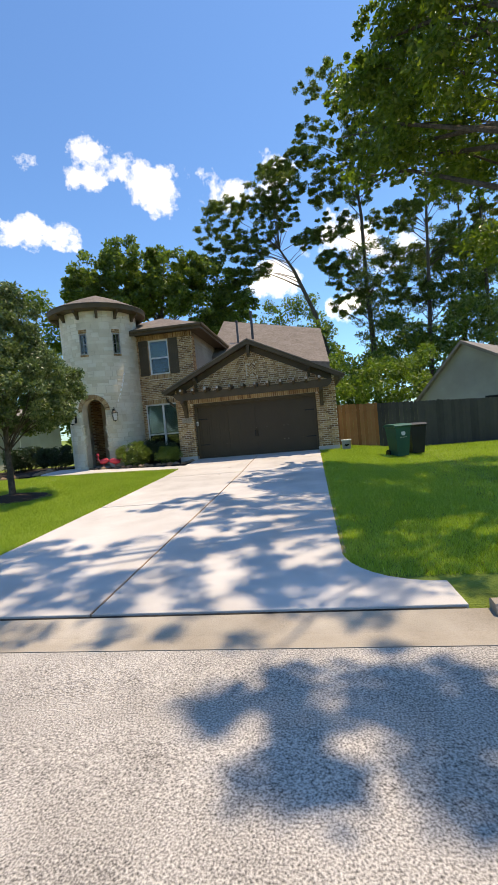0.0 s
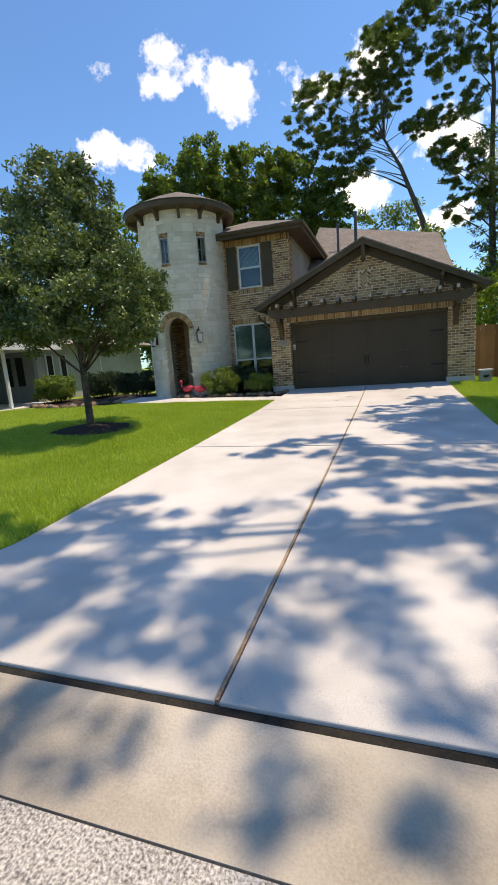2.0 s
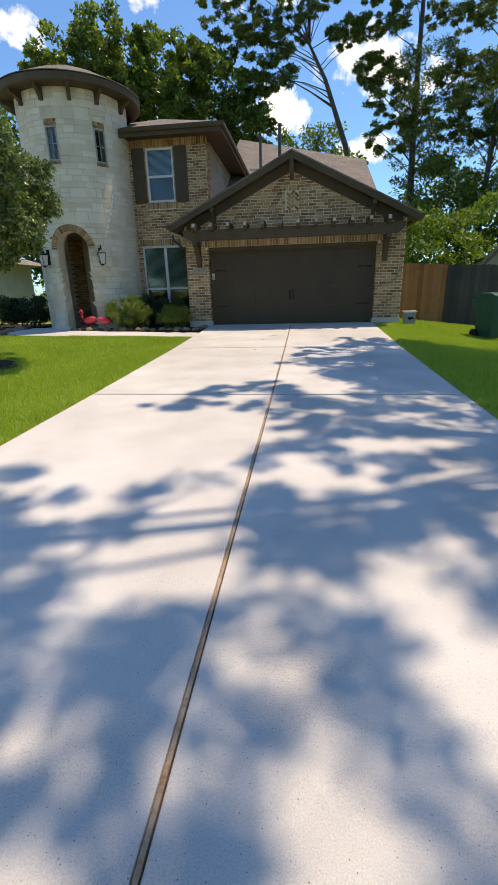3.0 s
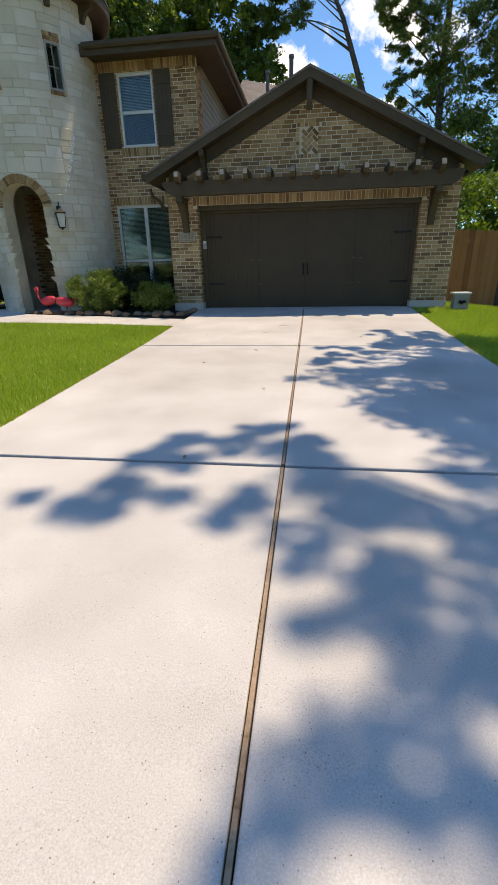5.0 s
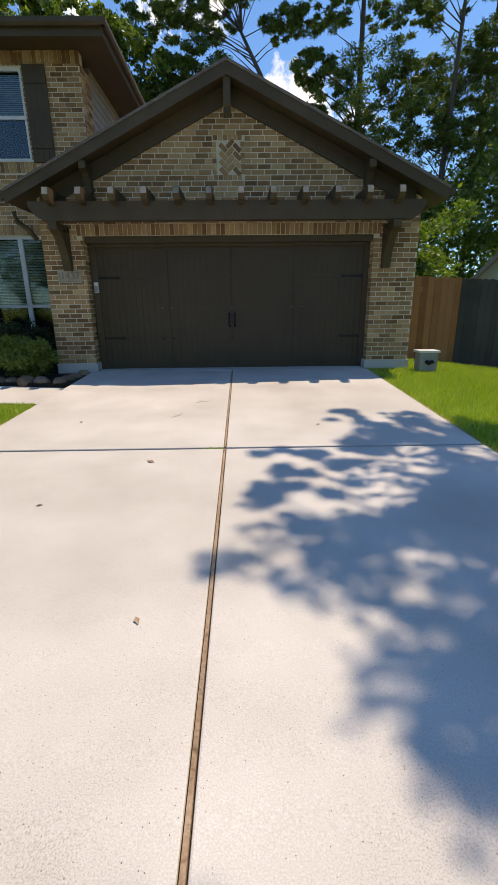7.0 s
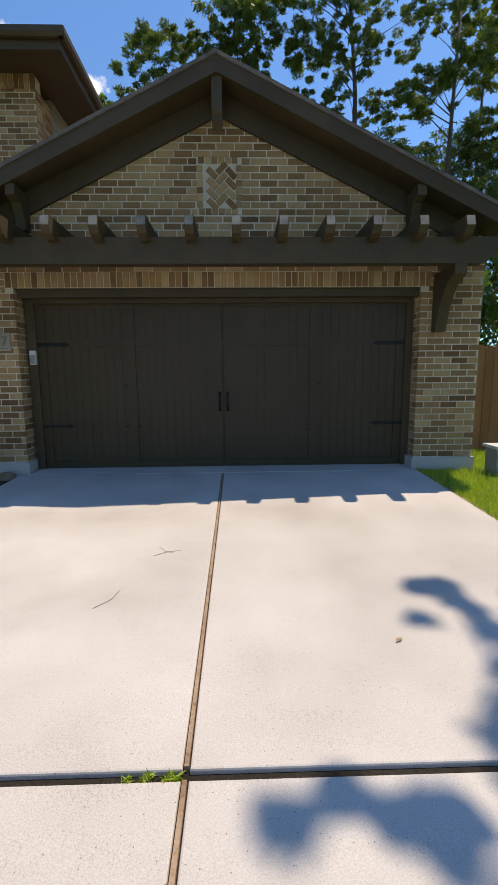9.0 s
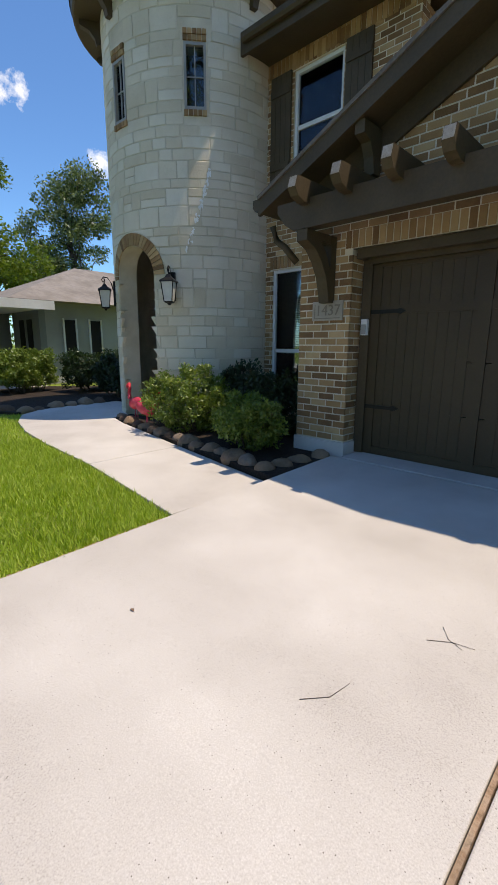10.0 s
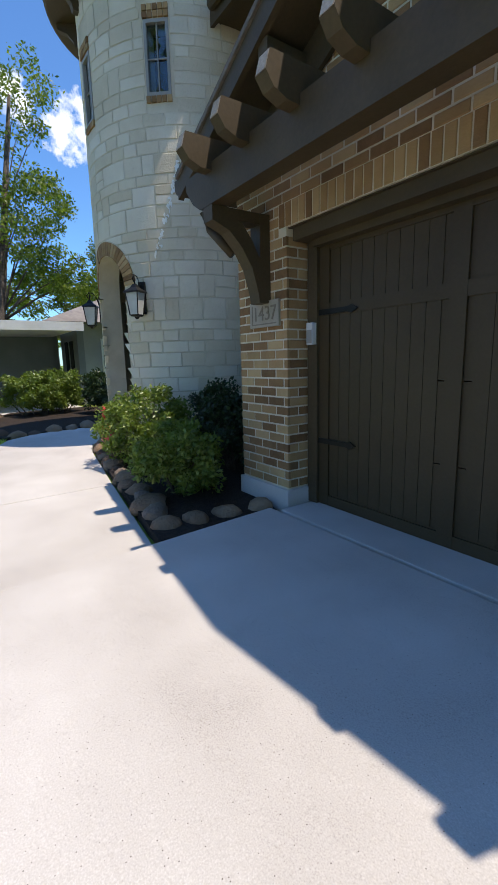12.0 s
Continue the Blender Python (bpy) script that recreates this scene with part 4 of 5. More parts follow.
# brick voussoirs of the arch
for i in range(-13, 14):
    a = i * 6.6
    sn, cs = math.sin(radians(a)), math.cos(radians(a))
    vs = []
    for rr in (A_R + 0.005, A_R + 0.195):
        for da in (-2.8, 2.8):
            s_, c_ = math.sin(radians(a + da)), math.cos(radians(a + da))
            q = A_C + math.degrees(rr * s_ / TR)
            for dd in (-0.06, 0.012):
                vs.append(cyl(q, TR + dd, A_SPR + rr * c_))
    fs = [(0, 1, 3, 2), (4, 6, 7, 5), (0, 4, 5, 1), (2, 3, 7, 6), (1, 5, 7, 3), (0, 2, 6, 4)]
    link_mesh("arch_brick", vs, fs, M_brick, tower)
# white patches painted as reflected sunlight, slanting down the stones above the lantern
rng = random.Random(17)
vs, fs = [], []
for i in range(64):
    f = rng.random() ** 0.8
    q = -46.5 + 13.5 * f + rng.uniform(-1.3, 1.3) * (1 - 0.5 * f)
    zz = 2.86 + 1.16 * f + rng.uniform(-0.05, 0.05)
    w_, h_ = rng.uniform(0.2, 1.0), rng.uniform(0.012, 0.045)
    n0 = len(vs)
    ring_ = [(q + w_ * math.cos(k * math.pi / 3) * rng.uniform(0.5, 1.1), zz + h_ * math.sin(k * math.pi / 3) * rng.uniform(0.5, 1.1)) for k in range(6)]
    vs += [cyl(a, TR + 0.012, b) for a, b in ring_] + [cyl(a, TR - 0.01, b) for a, b in ring_]
    fs += [tuple(range(n0, n0 + 6))] + [(n0 + k, n0 + 6 + k, n0 + 6 + (k + 1) % 6, n0 + (k + 1) % 6) for k in range(6)]
tagged(link_mesh("painted_glint", vs, fs, M_sun_glint, tower), "thin white patches painted as reflected sunlight on the stones")
# small windows
for c, h, w0, w1 in TWIN:
    wd = thing("tower_window", "narrow grey-framed tower window with brick head and sill", "window", (TX, TY, 0), "tower windows", "structure")
    wd.matrix_basis = pose(TX, TY, 0, 0, 0, c + 90)
    hw_ = radians(h) * TR
    y0 = -TR * math.cos(radians(h)) - 0.012
    bm = bmesh.new()
    for q in ((-hw_, -hw_ + 0.035, w0, w1), (hw_ - 0.035, hw_, w0, w1), (-hw_ + 0.035, hw_ - 0.035, w0, w0 + 0.04), (-hw_ + 0.035, hw_ - 0.035, w1 - 0.04, w1)):
        box(bm, q[0], q[1], y0 + 0.0, y0 + 0.09, q[2], q[3])
    fr = part("window_frame", bm, M_grey, wd, bevel=0.004)
    bm = bmesh.new()
    box(bm, -0.008, 0.008, y0 + 0.03, y0 + 0.05, w0 + 0.04, w1 - 0.04)
    box(bm, -hw_ + 0.035, hw_ - 0.035, y0 + 0.032, y0 + 0.048, (w0 + w1) / 2 - 0.008, (w0 + w1) / 2 + 0.008)
    part("muntin", bm, M_grey, fr)
    p = box_part("pane", -hw_ + 0.035, hw_ - 0.035, y0 + 0.052, y0 + 0.056, w0 + 0.04, w1 - 0.04, M_glass, fr, bevel=0)
    p.visible_shadow = False
    box_part("dark_interior", -hw_ - 0.1, hw_ + 0.1, y0 + 0.34, y0 + 0.36, w0 - 0.1, w1 + 0.1, M_dark, wd, bevel=0)
    for row, zc, hh_ in (("head", w1 + 0.045, 0.066), ("head", w1 + 0.125, 0.066), ("sill", w0 - 0.045, 0.075)):
        for i in range(5):
            u = (i - 2) * 0.070
            box_part("brick", u - 0.029, u + 0.029, y0 - 0.014, y0 + 0.05, zc - hh_ / 2, zc + hh_ / 2, M_brick, wd, bevel=0)
# roof of the tower
troof = thing("roof_tower", "brown shingled conical tower roof with dark eave", "roof", (TX, TY, 0), kind="structure")


def ring(bm, prof, n=72):
    rows = [[bm.verts.new((r * math.cos(2 * math.pi * i / n), r * math.sin(2 * math.pi * i / n), z)) for i in range(n)] for r, z in prof]
    for r0_, r1_ in zip(rows, rows[1:]):
        for i in range(n):
            bm.faces.new((r0_[i], r0_[(i + 1) % n], r1_[(i + 1) % n], r1_[i]))
    return bm


part("eave", ring(bmesh.new(), [(TR - 0.05, 6.60), (2.00, 6.60), (2.03, 6.62), (2.05, 6.78), (2.0, 6.80), (TR - 0.05, 6.80)]), M_trim, troof, "dark brown curved eave")
part("shingles", ring(bmesh.new(), [(2.07, 6.79), (2.07, 6.81), (1.2, 7.22), (0.5, 7.5), (0.02, 7.68)]), M_shingle, troof)
for a in (-150, -120, -93, -66, -40, -8):
    bm = bmesh.new()
    prism(bm, [(TR - 0.02, 6.60), (1.93, 6.60), (1.93, 6.52), (1.78, 6.46), (1.70, 6.36), (1.68, 6.28), (TR - 0.02, 6.28)], "y", -0.05, 0.05)
    b = part("eave_bracket", bm, M_trim, troof, "dark brown timber bracket", 0.005)
    b.matrix_basis = pose(0, 0, 0, 0, 0, a)

# entry behind the arch
entry = thing("entry_porch", "dark brick entry porch behind the arch", "porch", (TX, TY, 0.1), kind="structure")
box_part("porch_floor", -0.9, 0.9, -1.25, 1.2, 0.0, 0.06, M_concrete, entry, bevel=0.004)
box_part("ceiling_panel", -0.9, 0.9, -1.2, 1.2, 3.2, 3.25, M_box, entry, bevel=0)
bm = bmesh.new()
for i in range(38):
    for k in range(10):
        u = -1.1 + k * 0.213 + (0.1 if i % 2 else 0)
        box(bm, u, u + 0.2, 0.60, 0.66, 0.08 + i * 0.077, 0.08 + i * 0.077 + 0.066)
part("rear_brickwork", bm, M_brick, entry)
box_part("rear_masonry", -1.2, 1.2, 0.655, 0.75, 0.0, 3.2, M_mortar, entry, bevel=0)
box_part("front_door", 0.05, 0.95, 0.50, 0.58, 0.06, 2.5, M_trim, entry, "dark wooden front door", 0.01)

# ---- wall lanterns ----
lantern = thing("wall_lantern", "black iron wall lantern with scroll arm and frosted glass", "lantern", (0, 0, 0), "lanterns beside the arch")
bm = box(bmesh.new(), -0.05, 0.05, -0.02, 0.03, -0.17, 0.27)
part("back_plate", bm, M_black, lantern, bevel=0.01)
bm = bmesh.new()
tube(bm, [(0, -0.02, 0.12), (0, -0.05, 0.24), (0, -0.11, 0.33), (0, -0.18, 0.34), (0, -0.215, 0.29), (0, -0.19, 0.25), (0, -0.155, 0.27), (0, -0.16, 0.30)], 0.010, 6)
tube(bm, [(0, -0.17, 0.34), (0, -0.17, 0.22)], 0.009, 6)
part("scroll_arm", bm, M_black, lantern, smooth=True)


def frustum(bm, cy, z0, h0, z1, h1):
    vs = [bm.verts.new((sx * h, cy + sy * h, z)) for z, h in ((z0, h0), (z1, h1)) for sx, sy in ((-1, -1), (1, -1), (1, 1), (-1, 1))]
    for f in ((3, 2, 1, 0), (4, 5, 6, 7), (0, 1, 5, 4), (1, 2, 6, 5), (2, 3, 7, 6), (3, 0, 4, 7)):
        bm.faces.new([vs[i] for i in f])


bm = bmesh.new()
frustum(bm, -0.17, 0.12, 0.115, 0.17, 0.05)
frustum(bm, -0.17, 0.17, 0.05, 0.22, 0.02)
frustum(bm, -0.17, 0.10, 0.118, 0.12, 0.115)
part("hood", bm, M_black, lantern, bevel=0.004)
bm = bmesh.new()
frustum(bm, -0.17, -0.19, 0.060, 0.098, 0.092)
part("glass_shade", bm, M_frost, lantern, "frosted glass shade")
bm = bmesh.new()
for sx in (-1, 1):
    for sy in (-1, 1):
        tube(bm, [(sx * 0.064, -0.17 + sy * 0.064, -0.2), (sx * 0.097, -0.17 + sy * 0.097, 0.10)], 0.008, 5)
frustum(bm, -0.17, -0.215, 0.055, -0.19, 0.070)
frustum(bm, -0.17, -0.25, 0.012, -0.215, 0.03)
part("cage", bm, M_black, lantern)
for a, src in ((-55.5, True), (-117.0, False)):
    m = Matrix.Translation((TX, TY, 2.28)) @ pose(0, 0, 0, 0, 0, a + 90) @ pose(0, -TR - 0.02, 0)
    if src:
        lantern.matrix_basis = m
    else:
        copy_thing(lantern, m)
# ---- trees ----
def crown_points(centre, size, n, seed, floor=-0.6):
    rng = np.random.default_rng(seed)
    d = rng.normal(size=(n * 3, 3))
    d /= np.linalg.norm(d, axis=1)[:, None]
    d = d[d[:, 2] > floor][:n]
    r = 0.35 + 0.65 * rng.random(len(d)) ** 0.5
    return np.asarray(centre) + d * r[:, None] * np.asarray(size)


def tree(name, label, base, top, r, clumps, rad, per, leaf, mat, aspect=0.5, limbs=12, bend=(), seed=1, squash=0.75, droop=0.0, lean=0.45):
    """Tapered trunk with limbs that reach into a crown of leaf clumps."""
    rng = random.Random(seed)
    t = thing(name, label, "tree", base)
    b = Vector(base)
    pts = [Vector((0, 0, -0.1))] + [Vector(p) - b for p in bend] + [Vector(top) - b]
    n = len(pts)
    bm = tube(bmesh.new(), [Vector((0, 0, -0.1))] + [Vector((0, 0, 0.25))] + pts[1:], [r * 1.45, r * 1.1] + [r * (1 - 0.75 * i / (n - 1)) for i in range(1, n)], 10)
    step = max(1, len(clumps) // limbs)
    for c in list(clumps)[::step]:
        c = Vector(c) - b
        f = min(max((c.z / max(pts[-1].z, 0.1)) - lean * rng.uniform(0.5, 1.0), 0.25), 0.97)
        # the place on the trunk at that height
        zz = f * pts[-1].z
        k = max(i for i in range(n) if pts[i].z <= zz)
        k = min(k, n - 2)
        u = (zz - pts[k].z) / max(pts[k + 1].z - pts[k].z, 0.01)
        s = pts[k].lerp(pts[k + 1], u)
        rr = r * (1 - 0.7 * f) * 0.32
        m1 = s.lerp(c, 0.35) + Vector((rng.uniform(-.1, .1), rng.uniform(-.1, .1), 0.06 * (c - s).length))
        m2 = s.lerp(c, 0.7) + Vector((rng.uniform(-.2, .2), rng.uniform(-.2, .2), 0.06 * (c - s).length))
        tube(bm, [s, m1, m2, c], [rr, rr * 0.7, rr * 0.4, rr * 0.12], 6)
    part("trunk", bm, M_bark, t, "rough brown bark", smooth=True)
    leaf_mesh("crown", np.asarray(clumps) - np.asarray(base), rad, per, leaf, mat, t, aspect, seed, squash, droop)
    return t


rs = np.random.default_rng(7)
# young live oak on the lawn, in a ring of mulch
lz = lawn_z(-7.65, 10.9)
pts = np.vstack([crown_points((-7.6, 10.9, 2.8), (1.95, 1.95, 1.35), 300, 2, -0.8), crown_points((-7.65, 10.9, 4.3), (1.15, 1.15, 1.35), 110, 3)])
tree("lawn_tree", "young live oak with grey-green small leaves on the lawn", (-7.65, 10.9, lz), (-7.65, 10.9, 4.9), 0.075, pts, rs.uniform(0.20, 0.36, len(pts)), 210, 0.08, L_young, 0.5, 26, seed=2)
bm = bmesh.new()
bmesh.ops.create_cone(bm, segments=40, radius1=0.95, radius2=0.25, depth=0.12, cap_ends=True)
for v in bm.verts:
    v.co.x *= 1.05 + 0.05 * math.sin(v.co.y * 9)
mu = part("mulch_ring", bm, M_mulch)
mu.matrix_basis = pose(-7.65, 10.9, lz + 0.05)
tagged(mu, "dark mulch ring round the young lawn tree", "mulch", kind="stuff")

# big oak on the right lawn, trunk unseen; crown placed to shade street, driveway
S = np.array([SUN.x / SUN.z, SUN.y / SUN.z])
shade, shade_r = [], []
rg = np.random.default_rng(21)


def canopy(x0, x1, y0, y1, n, h0, h1, r0=0.16, r1=0.36, skew=0.0, gaps=0.0):
    """Clumps that shade a stretch of ground; skew slants its near side, gaps leaves open patches."""
    for _ in range(n):
        gy_ = rg.uniform(y0, y1)
        gx_, h = rg.uniform(min(x0 + skew * (gy_ - y0), x1 - 0.1), x1), rg.uniform(h0, h1)
        if gaps and noise.noise(Vector((gx_ * 2.7, gy_ * 2.0, 3.7))) < gaps - 0.5:
            continue
        shade.append((gx_ + S[0] * h, gy_ + S[1] * h, h))
        shade_r.append(rg.uniform(r0, r1))


# clumps over the driveway are unseen, set sunward of each patch to shade
canopy(-5.2, -2.0, 4.5, 6.3, 150, 12.5, 15.5, gaps=0.40)
canopy(-4.4, -2.0, 6.2, 6.9, 34, 13.0, 16, gaps=0.40)
canopy(-2.0, 1.2, 4.5, 6.8, 165, 13, 16, gaps=0.40)
canopy(-1.95, 1.2, 6.8, 8.6, 120, 13, 16, 0.12, 0.28, skew=0.1, gaps=0.40)
canopy(-3.7, -2.0, 8.7, 9.5, 44, 13.5, 16, 0.10, 0.22, gaps=0.25)
canopy(-2.9, -1.6, 9.4, 9.85, 24, 13, 16, 0.08, 0.20, gaps=0.35)
canopy(-2.4, -1.5, 9.8, 10.15, 8, 13, 16, 0.06, 0.14)
canopy(-2.0, 1.2, 8.6, 9.6, 70, 14, 17, 0.14, 0.30, gaps=0.40)
canopy(-1.2, 1.2, 9.5, 10.5, 34, 12, 16, 0.14, 0.30, skew=0.1, gaps=0.42)
canopy(-1.0, 1.2, 10.4, 11.2, 48, 10, 14, 0.12, 0.26, skew=-1.0, gaps=0.33)
canopy(-2.1, 1.2, 11.1, 12.0, 95, 10, 13, 0.10, 0.24, skew=-0.15, gaps=0.36)
canopy(-2.1, 1.2, 11.9, 14.4, 200, 9, 12, 0.09, 0.22, skew=0.65, gaps=0.40)
canopy(-0.9, 0.4, 14.1, 14.6, 12, 9, 12, 0.06, 0.12)
canopy(-1.7, -0.6, 12.9, 13.35, 12, 9, 12, 0.06, 0.13)
canopy(1.2, 9.0, 4.8, 13.5, 380, 8, 15, 0.28, 0.58)
canopy(-4.2, 1.0, 3.7, 4.5, 28, 12.0, 15, gaps=0.42)
canopy(-0.55, 1.9, 2.7, 3.5, 60, 11.0, 14, 0.14, 0.32, gaps=0.32)
canopy(-0.15, 1.7, 2.35, 2.8, 24, 11.0, 14, 0.12, 0.28, gaps=0.32)
canopy(3.0, 9.0, 0.0, 5.0, 50, 9.0, 14, 0.28, 0.58)
shade = np.array(shade)
tree("oak_tree", "large spreading oak, partly unseen, dense green leaves placed to shade lawn and driveway", (6.8, 8.6, lawn_z(6.8, 8.6)), (3.4, 11.0, 14.0), 0.42, shade, np.array(shade_r), 56, 0.125, L_oak, 0.55, 46, bend=[(6.6, 8.7, 3.5), (5.4, 9.4, 9.0)], seed=4)

# near hanging sprays of the same kind of oak, on the neighbour's side
hang = np.vstack([crown_points((5.6, 12.5, 10.2), (3.6, 3.2, 3.6), 110, 31, -0.9), crown_points((3.6, 13.5, 9.6), (2.2, 2.0, 2.2), 30, 32, -0.9), crown_points((7.0, 14.0, 7.0), (2.0, 2.5, 2.6), 40, 33, -0.9)])
tree("oak_tree", "tall oak with hanging green sprays beside the lawn", (10.2, 12.2, lawn_z(10, 12)), (8.2, 12.6, 11.5), 0.30, hang, rs.uniform(0.45, 0.85, len(hang)), 200, 0.15, L_oak, 0.5, 26, bend=[(10.0, 12.2, 4.0)], seed=5, droop=0.3)


def aim(az, el, dist, eye=(0.2, 0.57, 1.45)):
    a = radians(az)
    return np.array([eye[0] + dist * math.sin(a), eye[1] + dist * math.cos(a), eye[2] + dist * math.tan(radians(el))])


# broad oak behind the house
blobs = [(-24.5, 19.0, 3.6), (-21.0, 19.8, 3.8), (-16.5, 19.0, 4.0), (-12.0, 18.0, 3.6), (-9.2, 15.0, 2.8), (-26.8, 17.3, 2.4), (-18.5, 16.5, 3.5), (-14.0, 15.0, 3.5), (-22.5, 15.0, 3.0), (-10.8, 12.8, 2.4)]
pts = np.vstack([crown_points(aim(a, e, 44), (s, s, s * 0.66), 70, 40 + i, -0.8) for i, (a, e, s) in enumerate(blobs)])
tree("oak_tree", "broad dark green oak rising behind the house", (-13.5, 42, 0.1), (-13.2, 42, 13.5), 0.55, pts, rs.uniform(0.45, 0.85, len(pts)), 100, 0.28, L_back, 0.55, 34, bend=[(-13.7, 42, 6)], seed=6)

# pines
PINES = [  # base az, bend points (az, el), blobs (az, el, size)
    (3.4, 44, [(3.0, 6.9), (1.6, 13.0), (-0.6, 18.3), (-2.6, 21.5)], [(-10.0, 23.0, 1.7), (-7.5, 21.5, 1.5), (-8.8, 25.5, 1.5), (-5.0, 25.0, 1.6), (-3.0, 27.5, 1.8), (-1.5, 24.5, 1.5), (-5.8, 19.0, 1.4), (-2.0, 29.0, 1.2), (-4.8, 22.0, 1.4), (1.5, 21.5, 1.1), (-7.8, 18.2, 1.0), (-0.5, 27.0, 1.4)]),
    # blobs at az 0.8 to 4.5 above el 29 stand in for oak
    (8.6, 46, [(8.5, 8.0), (8.2, 16.0), (8.2, 23.0), (7.6, 29.0)], [(3.5, 26.0, 1.3), (5.5, 28.5, 1.7), (9.5, 30.0, 2.0), (12.0, 27.0, 1.8), (5.0, 22.5, 1.5), (11.5, 22.0, 1.7), (8.0, 25.5, 1.5), (12.5, 17.5, 1.6), (5.5, 17.0, 1.6), (10.0, 14.5, 1.8), (3.8, 19.0, 1.2), (8.2, 32.5, 1.6), (3.0, 31.5, 1.6), (0.8, 29.5, 1.2), (4.5, 35.5, 1.8), (13.5, 31.0, 1.6), (6.5, 13.5, 1.6)]),
    (14.9, 42, [(15.0, 7.0), (15.3, 14.0), (15.5, 20.0), (15.8, 28.0)], [(13.5, 22.0, 1.4), (17.5, 23.5, 1.7), (16.0, 27.5, 1.8), (18.5, 18.5, 1.5), (13.0, 14.0, 1.6), (17.5, 13.0, 1.6), (15.5, 31.0, 1.7)]),
    (18.6, 48, [(18.7, 7.0), (18.8, 14.0), (19.0, 24.0)], [(17.5, 17.0, 1.7), (20.5, 19.5, 1.8), (19.5, 24.0, 1.8), (21.5, 14.0, 1.6), (18.8, 27.0, 1.5)]),
    (21.6, 45, [(21.4, 7.0), (21.2, 16.0), (21.0, 24.0)], [(22.5, 17.0, 1.7), (23.5, 21.5, 1.8), (20.5, 24.5, 1.7), (24.0, 26.0, 1.7)]),
]
for k, (az, dist, bends, blob) in enumerate(PINES):
    base = aim(az, 0, dist)
    base[2] = lawn_z(base[0], base[1])
    ptsb = [tuple(aim(a, e, dist)) for a, e in bends]
    pts = np.vstack([crown_points(aim(a, e, dist + rs.uniform(-1.5, 1.5)), (s * 1.45, s * 1.45, s * 0.85), 42, 60 + 20 * k + i, -1) for i, (a, e, s) in enumerate(blob)])
    tree("pine_tree", "tall pine with open tufted crown beyond the fence" if k else "leaning tall pine with open crown behind the house", tuple(base), ptsb[-1], 0.34 if k < 2 else 0.26, pts, rs.uniform(0.25, 0.55, len(pts)), 105, 0.30, L_pine, 0.22, 30, bend=ptsb[:-1], seed=10 + k, squash=0.6, lean=0.12)

# thicket and far woods
wood = []
for _ in range(330):
    a = rg.uniform(-1.5, 27)
    dist = rg.uniform(38, 56)
    wood.append(aim(a, rg.uniform(-0.5, 9.0 + 3.5 * math.sin(a * 0.7) + (3 if a > 14 else 0)), dist))
tagged(leaf_mesh("thicket", wood, rs.uniform(0.9, 1.9, len(wood)), 110, 0.36, L_back, None, 0.55, 91), "dark green woodland thicket behind the fence", "thicket", kind="stuff")
wood = [aim(rg.uniform(0.5, 15), rg.uniform(1.5, 7.0), rg.uniform(30, 36)) for _ in range(46)]
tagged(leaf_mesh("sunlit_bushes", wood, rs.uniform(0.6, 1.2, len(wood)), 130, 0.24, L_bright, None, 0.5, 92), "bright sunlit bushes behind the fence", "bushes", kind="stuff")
wood = [aim(rg.uniform(-8, 2), rg.uniform(8, 15.5), 60) for _ in range(60)] + [aim(rg.uniform(-40, -29), rg.uniform(-0.5, 17.0), 46) for _ in range(125)] + [aim(rg.uniform(-92, -58), rg.uniform(-0.5, 5.0), 48, (-1.7, 13.8, 1.35)) for _ in range(70)]
tagged(leaf_mesh("far_woods", wood, rs.uniform(0.9, 1.8, len(wood)), 90, 0.36, L_oak, None, 0.5, 93), "far green treetops above the roofs", "woods", kind="stuff")
wood = []
for _ in range(500):
    a = rg.uniform(30, 330)
    dist = rg.uniform(55, 75)
    if not -95 < ((a + 180) % 360) - 180 < 32:
        wood.append(aim(a, rg.uniform(-0.5, 9), dist))
tagged(leaf_mesh("street_woods", wood, rs.uniform(1.5, 3.0, len(wood)), 60, 0.8, L_back, None, 0.6, 94), "green trees along the far side of the street", "woods", kind="stuff")

wood = [aim(rg.uniform(7, 25), rg.uniform(5, 20), rg.uniform(42, 50)) for _ in range(300)]
tagged(leaf_mesh("pine_boughs", wood, rs.uniform(0.6, 1.3, len(wood)), 110, 0.32, L_pine, None, 0.25, 95, 0.6), "dark pine boughs of the woods behind the fence", "woods", kind="stuff")

